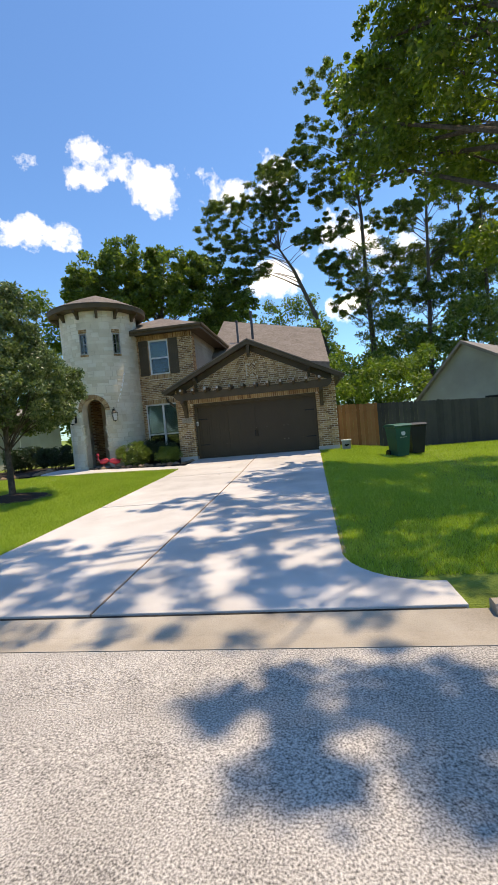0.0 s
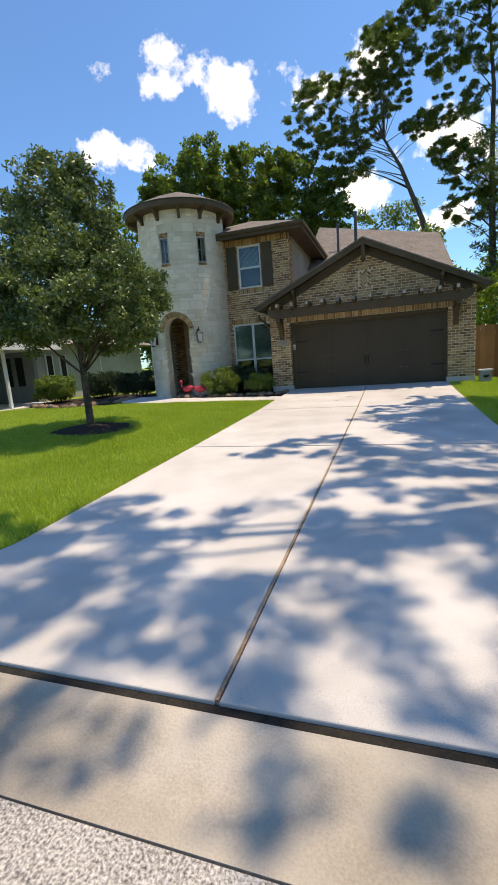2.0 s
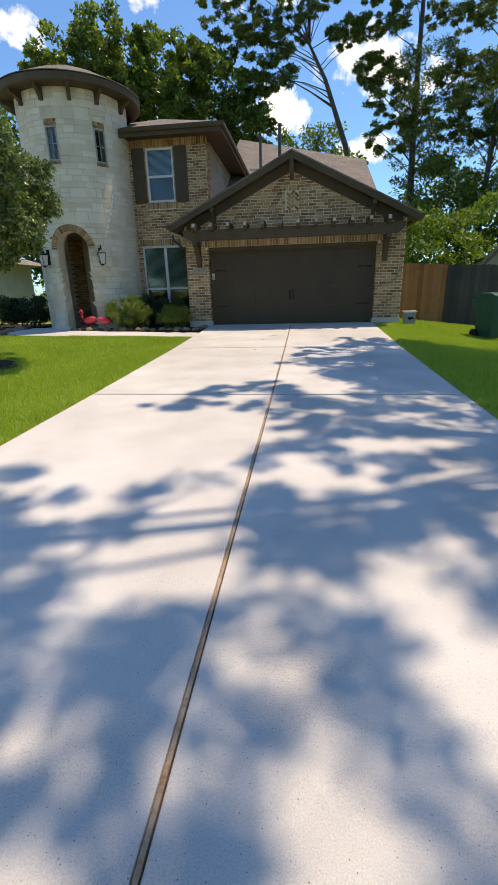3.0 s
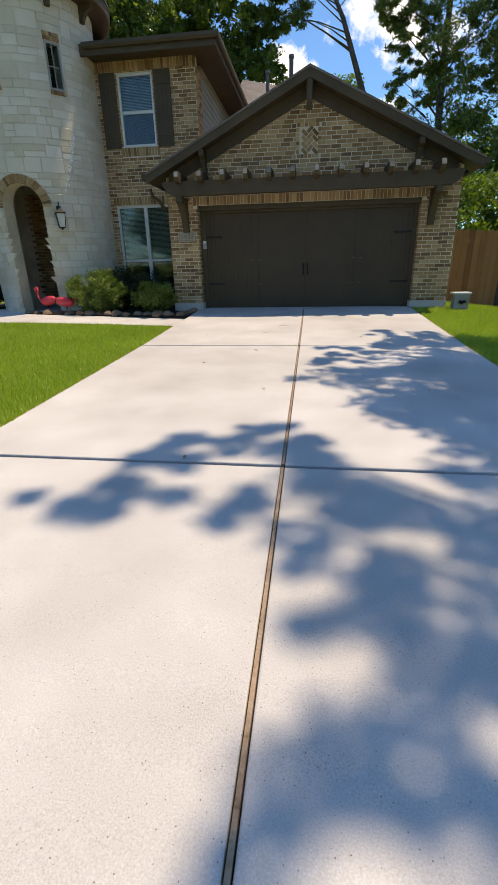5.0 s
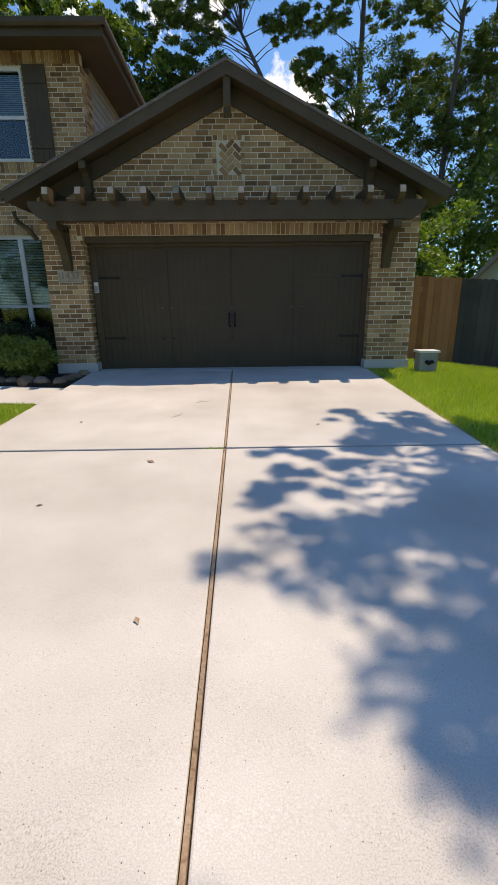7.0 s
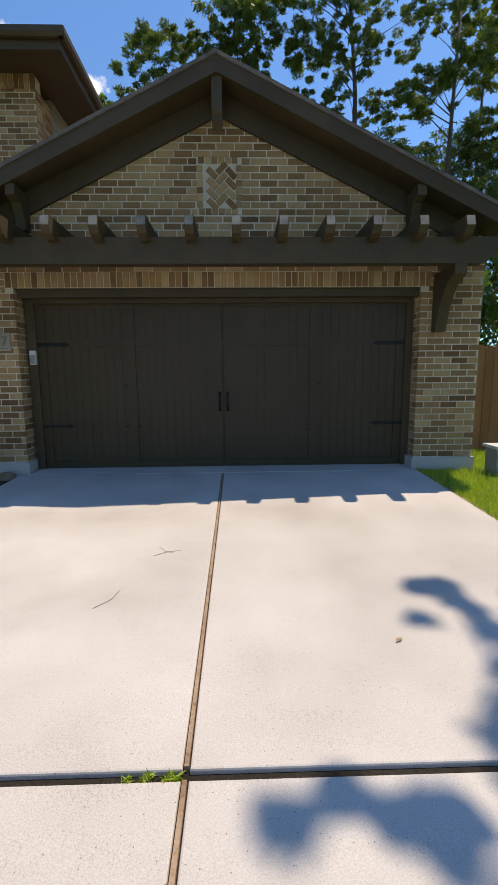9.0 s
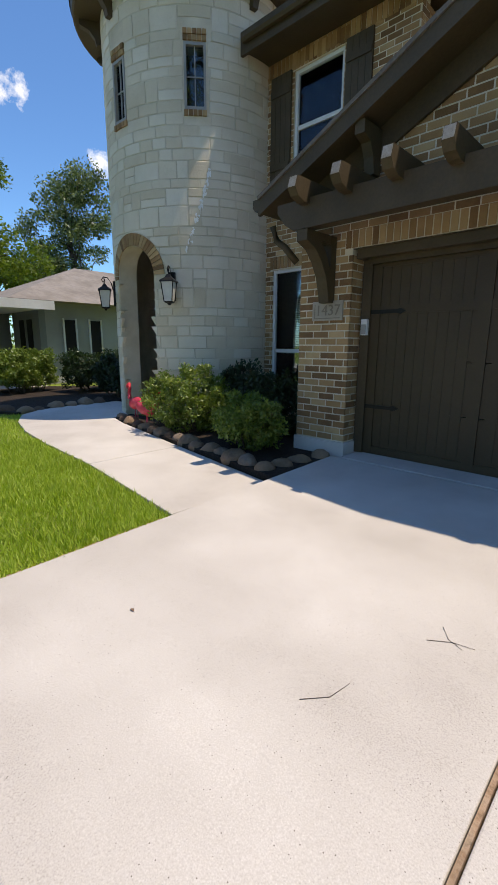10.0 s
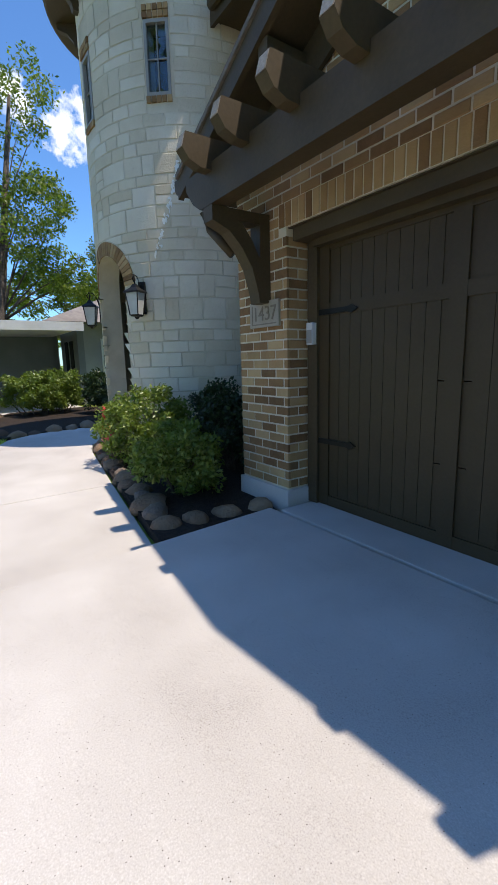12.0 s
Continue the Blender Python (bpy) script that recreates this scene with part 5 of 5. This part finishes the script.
# neighbour's trees beyond the walk
E2 = (-1.7, 13.8, 1.35)
for k, (dist, blob, base_az, leafs, mat) in enumerate(((26, [(-77.5, 26, 2.2), (-80, 20, 2.4), (-75.5, 17, 1.9), (-79, 13, 2.4), (-75.5, 11, 2.0), (-84, 24, 2.6), (-84, 15, 2.6), (-71.8, 9.0, 1.5)], -82, 0.17, L_oak),
                                                       (30, [(-66.5, 15.0, 1.6), (-64.8, 17.0, 1.4), (-68.2, 12.0, 1.6), (-65.0, 12.0, 1.8), (-62.5, 15.0, 1.8), (-66.8, 9.5, 1.8), (-69.0, 8.0, 1.2)], -65, 0.17, L_young),
                                                       (40, [(-73.5, 7.5, 2.4), (-78.5, 8.0, 2.6), (-70.5, 6.8, 2.0), (-83, 8.0, 3.0)], -76, 0.26, L_oak))):
    b = aim(base_az, 0, dist, E2)
    pts = np.vstack([crown_points(aim(a, e, dist, E2), (s, s, s * 0.8), 26, 140 + 10 * k + i, -0.9) for i, (a, e, s) in enumerate(blob)])
    tree("street_tree", "leafy green tree beyond the neighbour's carport", (b[0], b[1], lawn_z(b[0], b[1])), tuple(aim(blob[0][0], blob[0][1], dist, E2)), 0.28, pts, rs.uniform(0.5, 0.95, len(pts)), 110, leafs, mat, 0.5, 18, seed=30 + k)

# ---- shrubs and bed ----
def shrub(name, label, centre, size, n, leaf, mat, seed, per=110, rad=(0.10, 0.18), cat="shrub"):
    z0 = 0.16
    t = thing(name, label, cat, (centre[0], centre[1], z0))
    pts = crown_points((0, 0, size[2] * 0.52), (size[0], size[1], size[2] * 0.5), n, seed, -1)
    r = np.random.default_rng(seed).uniform(rad[0], rad[1], len(pts))
    bm = bmesh.new()
    for p in pts[::5]:
        tube(bm, [(p[0] * 0.15, p[1] * 0.15, -0.04), (p[0] * 0.5, p[1] * 0.5, p[2] * 0.5), tuple(p)], [0.014, 0.009, 0.004], 5)
    part("stems", bm, M_bark, t)
    leaf_mesh("foliage", pts, r, per, leaf, mat, t, 0.5, seed, 0.95)
    return t


shrub("bed_shrub", "rounded yellow-green shrub in the mulch bed", (-6.95, 17.30), (0.72, 0.58, 0.92), 120, 0.05, L_shrub, 51)
shrub("bed_shrub", "small rounded green shrub beside the brick pier", (-5.45, 17.02), (0.50, 0.44, 0.66), 80, 0.05, L_shrub, 52)
# shade on these two shrubs is painted by the darker leaf colour
shrub("bed_shrub", "green shrub under the window, its leaves coloured dark for shade", (-5.85, 17.95), (0.55, 0.5, 0.85), 70, 0.055, L_shrub_shaded, 53)
shrub("bed_shrub", "green shrub against the tower, its leaves coloured dark for shade", (-6.7, 18.35), (0.6, 0.5, 0.95), 70, 0.055, L_shrub_shaded, 54)


def hedge(label, x, y, sx, sy, h, mat, seed, n=150, rz=0):
    t = thing("hedge", label, "hedge", (x, y, lawn_z(x, y) + 0.02), rz=rz)
    rr = np.random.default_rng(seed)
    pts = np.stack([rr.uniform(-sx, sx, n), rr.uniform(-sy, sy, n), rr.uniform(0.25, h, n)], 1)
    bm = bmesh.new()
    for p in pts[::8]:
        tube(bm, [(p[0] * 0.6, p[1] * 0.6, -0.05), (p[0] * 0.8, p[1] * 0.8, p[2] * 0.5), tuple(p)], [0.02, 0.013, 0.005], 5)
    part("stems", bm, M_bark, t)
    leaf_mesh("foliage", pts, rr.uniform(0.14, 0.22, n), 120, 0.07, mat, t, 0.55, seed, 0.95)
    return t


hedge("clipped green hedge in sun beside the walk", -14.2, 17.4, 0.55, 0.85, 1.05, L_shrub, 71, rz=25)
# the next two hedges carry their shade in the leaf colour
hedge("clipped green hedge beside the walk, leaves coloured dark for shade", -13.3, 19.4, 0.5, 1.2, 1.05, L_shrub_shaded, 72, 190, rz=15)
hedge("clipped green hedge beside the tower, leaves coloured dark for shade", -11.3, 18.7, 0.75, 0.4, 0.95, L_shrub_shaded, 73, 120)
# mulch bed under the hedges
bm = bmesh.new()
prism(bm, [(-10.75, 16.35), (-10.4, 16.0), (-11.3, 15.6), (-12.6, 15.4), (-13.6, 15.9), (-15.2, 16.6), (-15.4, 18.5), (-14.0, 20.6), (-10.4, 20.0), (-10.95, 18.2)], "z", -0.1, 0.17)
tagged(part("hedge_bed", bm, M_mulch), "dark mulch bed under the hedges", "bed", kind="structure")


def rock(x, y, z, s, seed, label="rounded brown edging rock"):
    rr = random.Random(seed)
    bm = bmesh.new()
    bmesh.ops.create_icosphere(bm, subdivisions=2, radius=1)
    o = Vector((seed * 1.7, seed * 0.3, 0))
    for v in bm.verts:
        v.co *= 1 + 0.35 * noise.noise(v.co * 0.9 + o)
        v.co.z = max(v.co.z, -0.55)
    bmesh.ops.scale(bm, vec=(s * rr.uniform(0.9, 1.3), s * rr.uniform(0.7, 0.95), s * rr.uniform(0.6, 0.8)), verts=bm.verts)
    ob = part("edging_rock", bm, M_rock, smooth=True)
    ob.matrix_basis = pose(x, y, z + s * 0.32, 0, 0, rr.uniform(0, 360))
    return tagged(ob, label, "rock", "edging rocks")


def along(path, step):
    out = []
    for (xa, ya), (xb, yb) in zip(path, path[1:]):
        d = math.hypot(xb - xa, yb - ya)
        k = max(1, int(d / step))
        out += [(xa + (xb - xa) * i / k, ya + (yb - ya) * i / k) for i in range(k)]
    return out


sd = 1
for x, y in along([(-4.62, 17.36), (-4.72, 16.52), (-6.30, 16.76), (-7.28, 16.92), (-8.2, 17.05), (-8.8, 17.22), (-8.85, 17.45)], 0.24):
    rock(x + random.uniform(-0.03, 0.03), y + random.uniform(-0.03, 0.03), 0.11, random.uniform(0.10, 0.155), sd)
    sd += 1
for x, y in along([(-10.95, 17.9), (-10.85, 16.9), (-10.6, 16.2), (-11.2, 15.6), (-12.6, 15.35), (-13.6, 15.8), (-14.6, 16.4)], 0.30):
    rock(x + random.uniform(-0.04, 0.04), y + random.uniform(-0.04, 0.04), 0.10, random.uniform(0.12, 0.19), sd)
    sd += 1


# plastic flamingos
def flamingo(x, y, z, rz):
    bm = bmesh.new()
    bmesh.ops.create_uvsphere(bm, u_segments=16, v_segments=10, radius=1)
    for v in bm.verts:
        t = v.co.x
        v.co = Vector((t * 0.22, v.co.y * 0.10 * (1 - 0.35 * max(-t, 0)), v.co.z * 0.11 + 0.36 - 0.03 * t))
    tube(bm, [(0.17, 0, 0.36), (0.25, 0, 0.42), (0.27, 0, 0.52), (0.22, 0, 0.60), (0.26, 0, 0.65), (0.32, 0, 0.62), (0.35, 0, 0.56)], [0.05, 0.035, 0.028, 0.027, 0.04, 0.028, 0.01], 8)
    tube(bm, [(0.0, 0.03, 0.3), (0.0, 0.03, -0.1)], 0.007, 6)
    tube(bm, [(0.04, -0.03, 0.3), (0.04, -0.03, -0.1)], 0.007, 6)
    ob = part("garden_flamingo", bm, M_pink, smooth=True)
    ob.matrix_basis = pose(x, y, z, 0, 0, rz)
    return tagged(ob, "bright pink plastic garden flamingo beside the shrub", "garden ornament", "garden flamingos")


flamingo(-8.2, 17.18, 0.10, 175)
flamingo(-7.68, 17.02, 0.08, 10)

# ---- right side: fence, bins, meter box, neighbour ----
fence = thing("fence", "tall board fence between garage and neighbour", "fence", (0, 19.5, 0), kind="structure")
x = 1.22
while x < 9.0:
    cedar = x < 2.95
    z0 = lawn_z(x, 19.5)
    zt = 1.90 - max(0, x - 1.2) * 0.045 + random.uniform(-0.012, 0.012)
    bm = bmesh.new()
    prism(bm, [(x, z0), (x + 0.14, z0), (x + 0.14, zt - 0.03), (x + 0.11, zt), (x + 0.03, zt), (x, zt - 0.03)], "y", -0.01 + random.uniform(-0.004, 0.004), 0.012)
    part("board", bm, M_fence if cedar else M_fence_dark, fence)
    x += 0.146
for zz in (0.45, 1.5):
    box_part("rail", 1.25, 8.9, 0.014, 0.06, zz, zz + 0.09, M_fence_dark, fence, bevel=0.003)
box_part("gate_brace", 2.0, 2.12, -0.03, -0.012, 1.55, 1.64, M_fence, fence)
for xx in (1.3, 3.0, 5.4, 7.8):
    box_part("post", xx, xx + 0.09, 0.062, 0.15, -0.3, 1.75, M_fence_dark, fence, bevel=0.004)

def wheeled_bin(mat, at, rz, label):
    t = thing("wheeled_bin", label, "rubbish bin", at, "wheeled bins", rz=rz)
    bm = bmesh.new()
    prof = [(0.04, 0.20, 0.24), (0.95, 0.27, 0.33), (1.0, 0.29, 0.35)]
    rows = [[bm.verts.new((sx * a, sy * b, z)) for sx, sy in ((-1, -1), (1, -1), (1, 1), (-1, 1))] for z, a, b in prof]
    for r0_, r1_ in zip(rows, rows[1:]):
        for i in range(4):
            bm.faces.new((r0_[i], r0_[(i + 1) % 4], r1_[(i + 1) % 4], r1_[i]))
    bm.faces.new(rows[0][::-1])
    bm.faces.new(rows[-1])
    part("body", bm, mat, t, bevel=0.02)
    bm = bmesh.new()
    prism(bm, [(-0.38, 1.005), (0.40, 1.005), (0.40, 1.04), (0.2, 1.09), (-0.25, 1.08), (-0.38, 1.03)], "x", -0.31, 0.31)
    part("lid", bm, mat, t, bevel=0.012)
    bm = tube(bmesh.new(), [(-0.24, 0.42, 0.98), (0.24, 0.42, 0.98)], 0.018, 8)
    part("handle", bm, mat, t)
    for sx in (-0.25, 0.25):
        bm = tube(bmesh.new(), [(sx - 0.03, 0.25, 0.12), (sx + 0.03, 0.25, 0.12)], 0.12, 16)
        part("wheel", bm, M_black, t, "black wheel")
    return t


b1 = wheeled_bin(M_bin, (2.98, 15.5, lawn_z(2.98, 15.5)), 20, "green plastic wheeled bin on the lawn")
bm = bmesh.new()
bmesh.ops.create_circle(bm, cap_ends=True, segments=20, radius=0.075)
d = part("round_badge", bm, M_white, b1, "pale round badge")
d.matrix_basis = pose(0, -0.322, 0.78, 86, 0, 0)
box_part("badge_line", -0.11, 0.11, -0.319, -0.312, 0.645, 0.66, M_white, b1, bevel=0)
wheeled_bin(M_bin_dark, (3.72, 16.5, lawn_z(3.72, 16.5)), 12, "black plastic wheeled bin on the lawn")

meter = thing("meter_box", "grey utility box on the grass beside the garage", "utility box", (1.42, 17.25, lawn_z(1.42, 17.25)))
box_part("case", -0.15, 0.15, -0.12, 0.12, -0.02, 0.33, M_grey, meter, bevel=0.012)
box_part("lid", -0.18, 0.18, -0.15, 0.15, 0.335, 0.37, M_white, meter, bevel=0.01)
bm = tube(bmesh.new(), [(-0.06, -0.13, 0.19), (0.0, -0.14, 0.16), (0.06, -0.13, 0.19), (0.09, -0.13, 0.16)], [0.03, 0.04, 0.03, 0.015], 8)
part("spigot", bm, M_black, meter, "dark tap fitting", smooth=True)

nb = thing("neighbour_house", "pale grey-green neighbour house with a gabled roof", "house", (8.0, 24, 0), rz=-40)
bm = bmesh.new()
prism(bm, [(-2.5, -0.4), (4.2, -0.4), (4.2, 2.1), (0, 4.5), (-2.5, 1.9)], "y", 0.0, 0.2)
part("gable_wall", bm, M_nb_wall, nb)
bm = bmesh.new()
prism(bm, [(-2.75, 1.66), (-2.65, 1.58), (0, 4.45), (4.5, 1.90), (4.6, 2.0), (0, 4.62)], "y", -0.3, 9)
roof = part("roof", bm, M_nb_roof, nb, "grey shingled roof")
box_part("side_wall", 4.0, 4.2, 0.2, 9, -0.4, 2.0, M_nb_wall, nb, bevel=0)
box_part("window", 0.9, 1.6, -0.03, 0.02, 0.7, 1.75, M_dark, nb)
bm = tube(bmesh.new(), [(2.2, 1.6, 3.1), (2.2, 1.6, 3.75)], 0.05, 8)
part("vent_pipe", bm, M_vent, roof)

# ---- left side: neighbour with carport ----
ln = thing("carport_house", "grey-green neighbour house with a white metal carport", "house", (-16, 18, 0))
bm = bmesh.new()
box(bm, -8.5, 1.25, -9.0, 0.6, 2.42, 2.50)
part("carport_roof", bm, M_white, ln, "white metal carport roof", 0.01)
bm = bmesh.new()
box(bm, 1.252, 1.30, -9.05, 0.65, 2.36, 2.60)
box(bm, -8.5, 1.25, -9.05, -9.0, 2.36, 2.60)
part("carport_fascia", bm, M_white, ln, bevel=0.01)
for px, py in ((0.9, -2.1), (0.9, -5.5), (0.9, -8.8)):
    box_part("post", px - 0.05, px + 0.05, py - 0.05, py + 0.05, -0.1, 2.42, M_white, ln, "white square post", 0.008)
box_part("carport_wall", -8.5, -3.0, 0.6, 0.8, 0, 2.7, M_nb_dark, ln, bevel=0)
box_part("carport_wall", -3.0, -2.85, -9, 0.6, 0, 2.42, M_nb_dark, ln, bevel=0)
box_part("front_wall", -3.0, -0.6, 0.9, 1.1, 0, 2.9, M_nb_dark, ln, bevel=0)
box_part("side_wall", -0.8, -0.6, 1.1, 10, 0, 2.75, M_nb_wall, ln, bevel=0)
bm = bmesh.new()
v = [bm.verts.new(p) for p in ((-9, -0.2, 2.72), (0.1, -0.2, 2.72), (0.1, 11, 2.72), (-9, 11, 2.72), (-4.5, 4.0, 4.5), (-4.5, 7.0, 4.5))]
for f in ((0, 1, 4), (1, 2, 5, 4), (2, 3, 5), (3, 0, 4, 5), (3, 2, 1, 0)):
    bm.faces.new([v[i] for i in f])
part("roof", bm, M_nb_roof, ln, "brown shingled hip roof")
for y0 in (1.7, 2.6, 4.6):
    wn_ = box_part("window", -0.598, -0.56, y0, y0 + (0.36 if y0 < 4 else 1.1), 0.9, 2.2, M_dark if y0 < 4 else M_nb_wall, ln)
    box_part("window_frame", -0.596, -0.545, y0 - 0.06, y0 - 0.005, 0.85, 2.25, M_white, ln)
    box_part("window_frame", -0.596, -0.545, y0 + (0.365 if y0 < 4 else 1.105), y0 + (0.42 if y0 < 4 else 1.16), 0.85, 2.25, M_white, ln)
box_part("window", -2.3, -1.9, 0.87, 0.90, 0.9, 2.2, M_dark, ln)
box_part("window", -1.6, -1.2, 0.87, 0.90, 0.9, 2.2, M_dark, ln)
box_part("carport_floor", -8.5, 1.3, -9, 0.6, -0.1, 0.16, M_concrete, ln, bevel=0.004)

# ---- grass ----
def grass(name, regions, n, seed, label):
    rg_ = np.random.default_rng(seed)
    pts = []
    for (x0, x1, y0, y1, frac, keep) in regions:
        k = int(n * frac)
        xs_, ys_ = rg_.uniform(x0, x1, k), rg_.uniform(y0, y1, k)
        pts += [(a, b, lawn_z(a, b)) for a, b in zip(xs_, ys_) if keep(a, b)]
    p = np.array(pts)
    m = len(p)
    h = rg_.uniform(0.035, 0.075, m)
    ang = rg_.uniform(0, 2 * math.pi, m)
    wd = rg_.uniform(0.004, 0.008, m)
    side = np.stack([np.cos(ang), np.sin(ang), np.zeros(m)], 1) * wd[:, None]
    leanv = rg_.normal(size=(m, 3)) * 0.025
    leanv[:, 2] = h
    v = np.stack([p - side, p + side, p + leanv], 1)
    me = bpy.data.meshes.new(name)
    me.vertices.add(m * 3)
    me.vertices.foreach_set("co", v.reshape(-1))
    me.loops.add(m * 3)
    me.loops.foreach_set("vertex_index", np.arange(m * 3))
    me.polygons.add(m)
    me.polygons.foreach_set("loop_start", np.arange(m) * 3)
    me.update(calc_edges=True)
    me.materials.append(L_grass)
    return tagged(new(name, me), label, "grass", kind="stuff")


def left_of_walk(a, b):
    edge = float(np.interp(a, [p[0] for p in LEFT_EDGE[::-1]], [p[1] for p in LEFT_EDGE[::-1]]))
    fl = XL if b > 5.75 else XL - 0.9 * (1 - math.cos(math.asin(min(1, (5.75 - b) / 0.95))))
    return b < edge - 0.01 and a < fl - 0.01 and math.hypot(a + 7.65, b - 10.9) > 0.85 and not (a < -10.4 and b > 15.5)


def right_of_drive(a, b):
    fl = XR if b > 5.75 else XR + 0.9 * (1 - math.cos(math.asin(min(1, (5.75 - b) / 0.95))))
    return a > fl + 0.01 and not (a < PX1 + 0.05 and b > 17.45)


grass("grass", [(-8.0, -4.4, 6.0, 15.6, 0.55, left_of_walk), (-16, -8.0, 6.0, 16.0, 0.33, left_of_walk), (-12, -4.4, 4.4, 6.0, 0.12, left_of_walk)], 330000, 81, "bright green mown lawn grass beside the driveway")
grass("grass", [(0.4, 3.0, 5.0, 19.3, 0.6, right_of_drive), (3.0, 8.0, 4.5, 19.3, 0.4, right_of_drive)], 220000, 82, "mown lawn grass in tree shade")

# ---- twigs and leaf litter on the slabs ----
def twig(pts, label="thin dry brown twig on the driveway"):
    bm = bmesh.new()
    for line in pts:
        tube(bm, [(x, y, drive_z(y) + 0.003) for x, y in line], [0.0015, 0.0013, 0.0008][:len(line)], 5)
    return tagged(part("twig", bm, M_bark), label, "twig", "twigs on the driveway")


twig([[(-2.62, 14.44), (-2.54, 14.53), (-2.52, 14.64)]])
twig([[(-2.40, 15.10), (-2.31, 15.16), (-2.22, 15.18)], [(-2.38, 15.24), (-2.33, 15.17), (-2.26, 15.14)]])
for x, y, s in ((-2.29, 11.17, 0.030), (-2.69, 9.47, 0.035), (-1.0, 14.1, 0.03), (-3.6, 14.3, 0.02), (-3.2, 12.3, 0.025), (-0.6, 11.2, 0.03), (-2.6, 13.09, 0.05)):
    bm = bmesh.new()
    v = [bm.verts.new(p) for p in ((-s, 0, 0.002), (0, -s * 0.45, 0.010), (s, 0, 0.004), (0, s * 0.45, 0.010))]
    bm.faces.new((v[0], v[1], v[2]))
    bm.faces.new((v[0], v[2], v[3]))
    lf = part("fallen_leaf", bm, M_wood_joint)
    lf.matrix_basis = pose(x, y, drive_z(y), 0, 0, x * 500)
    tagged(lf, "small dry brown leaf on the driveway", "leaf", "fallen leaves")
tuft = [( -1.98 + random.uniform(-0.22, 0.02), 13.42 + random.uniform(-0.01, 0.01), drive_z(13.42) - 0.01) for _ in range(7)]
tagged(leaf_mesh("joint_weeds", tuft, [0.02] * len(tuft), 16, 0.035, L_grass, None, 0.2, 97), "green weeds growing in the slab joint", "weeds", kind="stuff")

# ---- bricks of the walls ----
lay(garage_bricks, wall_garage, lambda p: p[0] < -3.2 and p[2] < 3.4)
lay(main_bricks, wall_main, lambda p: p[0] < -4.9 and p[2] < 3.4)
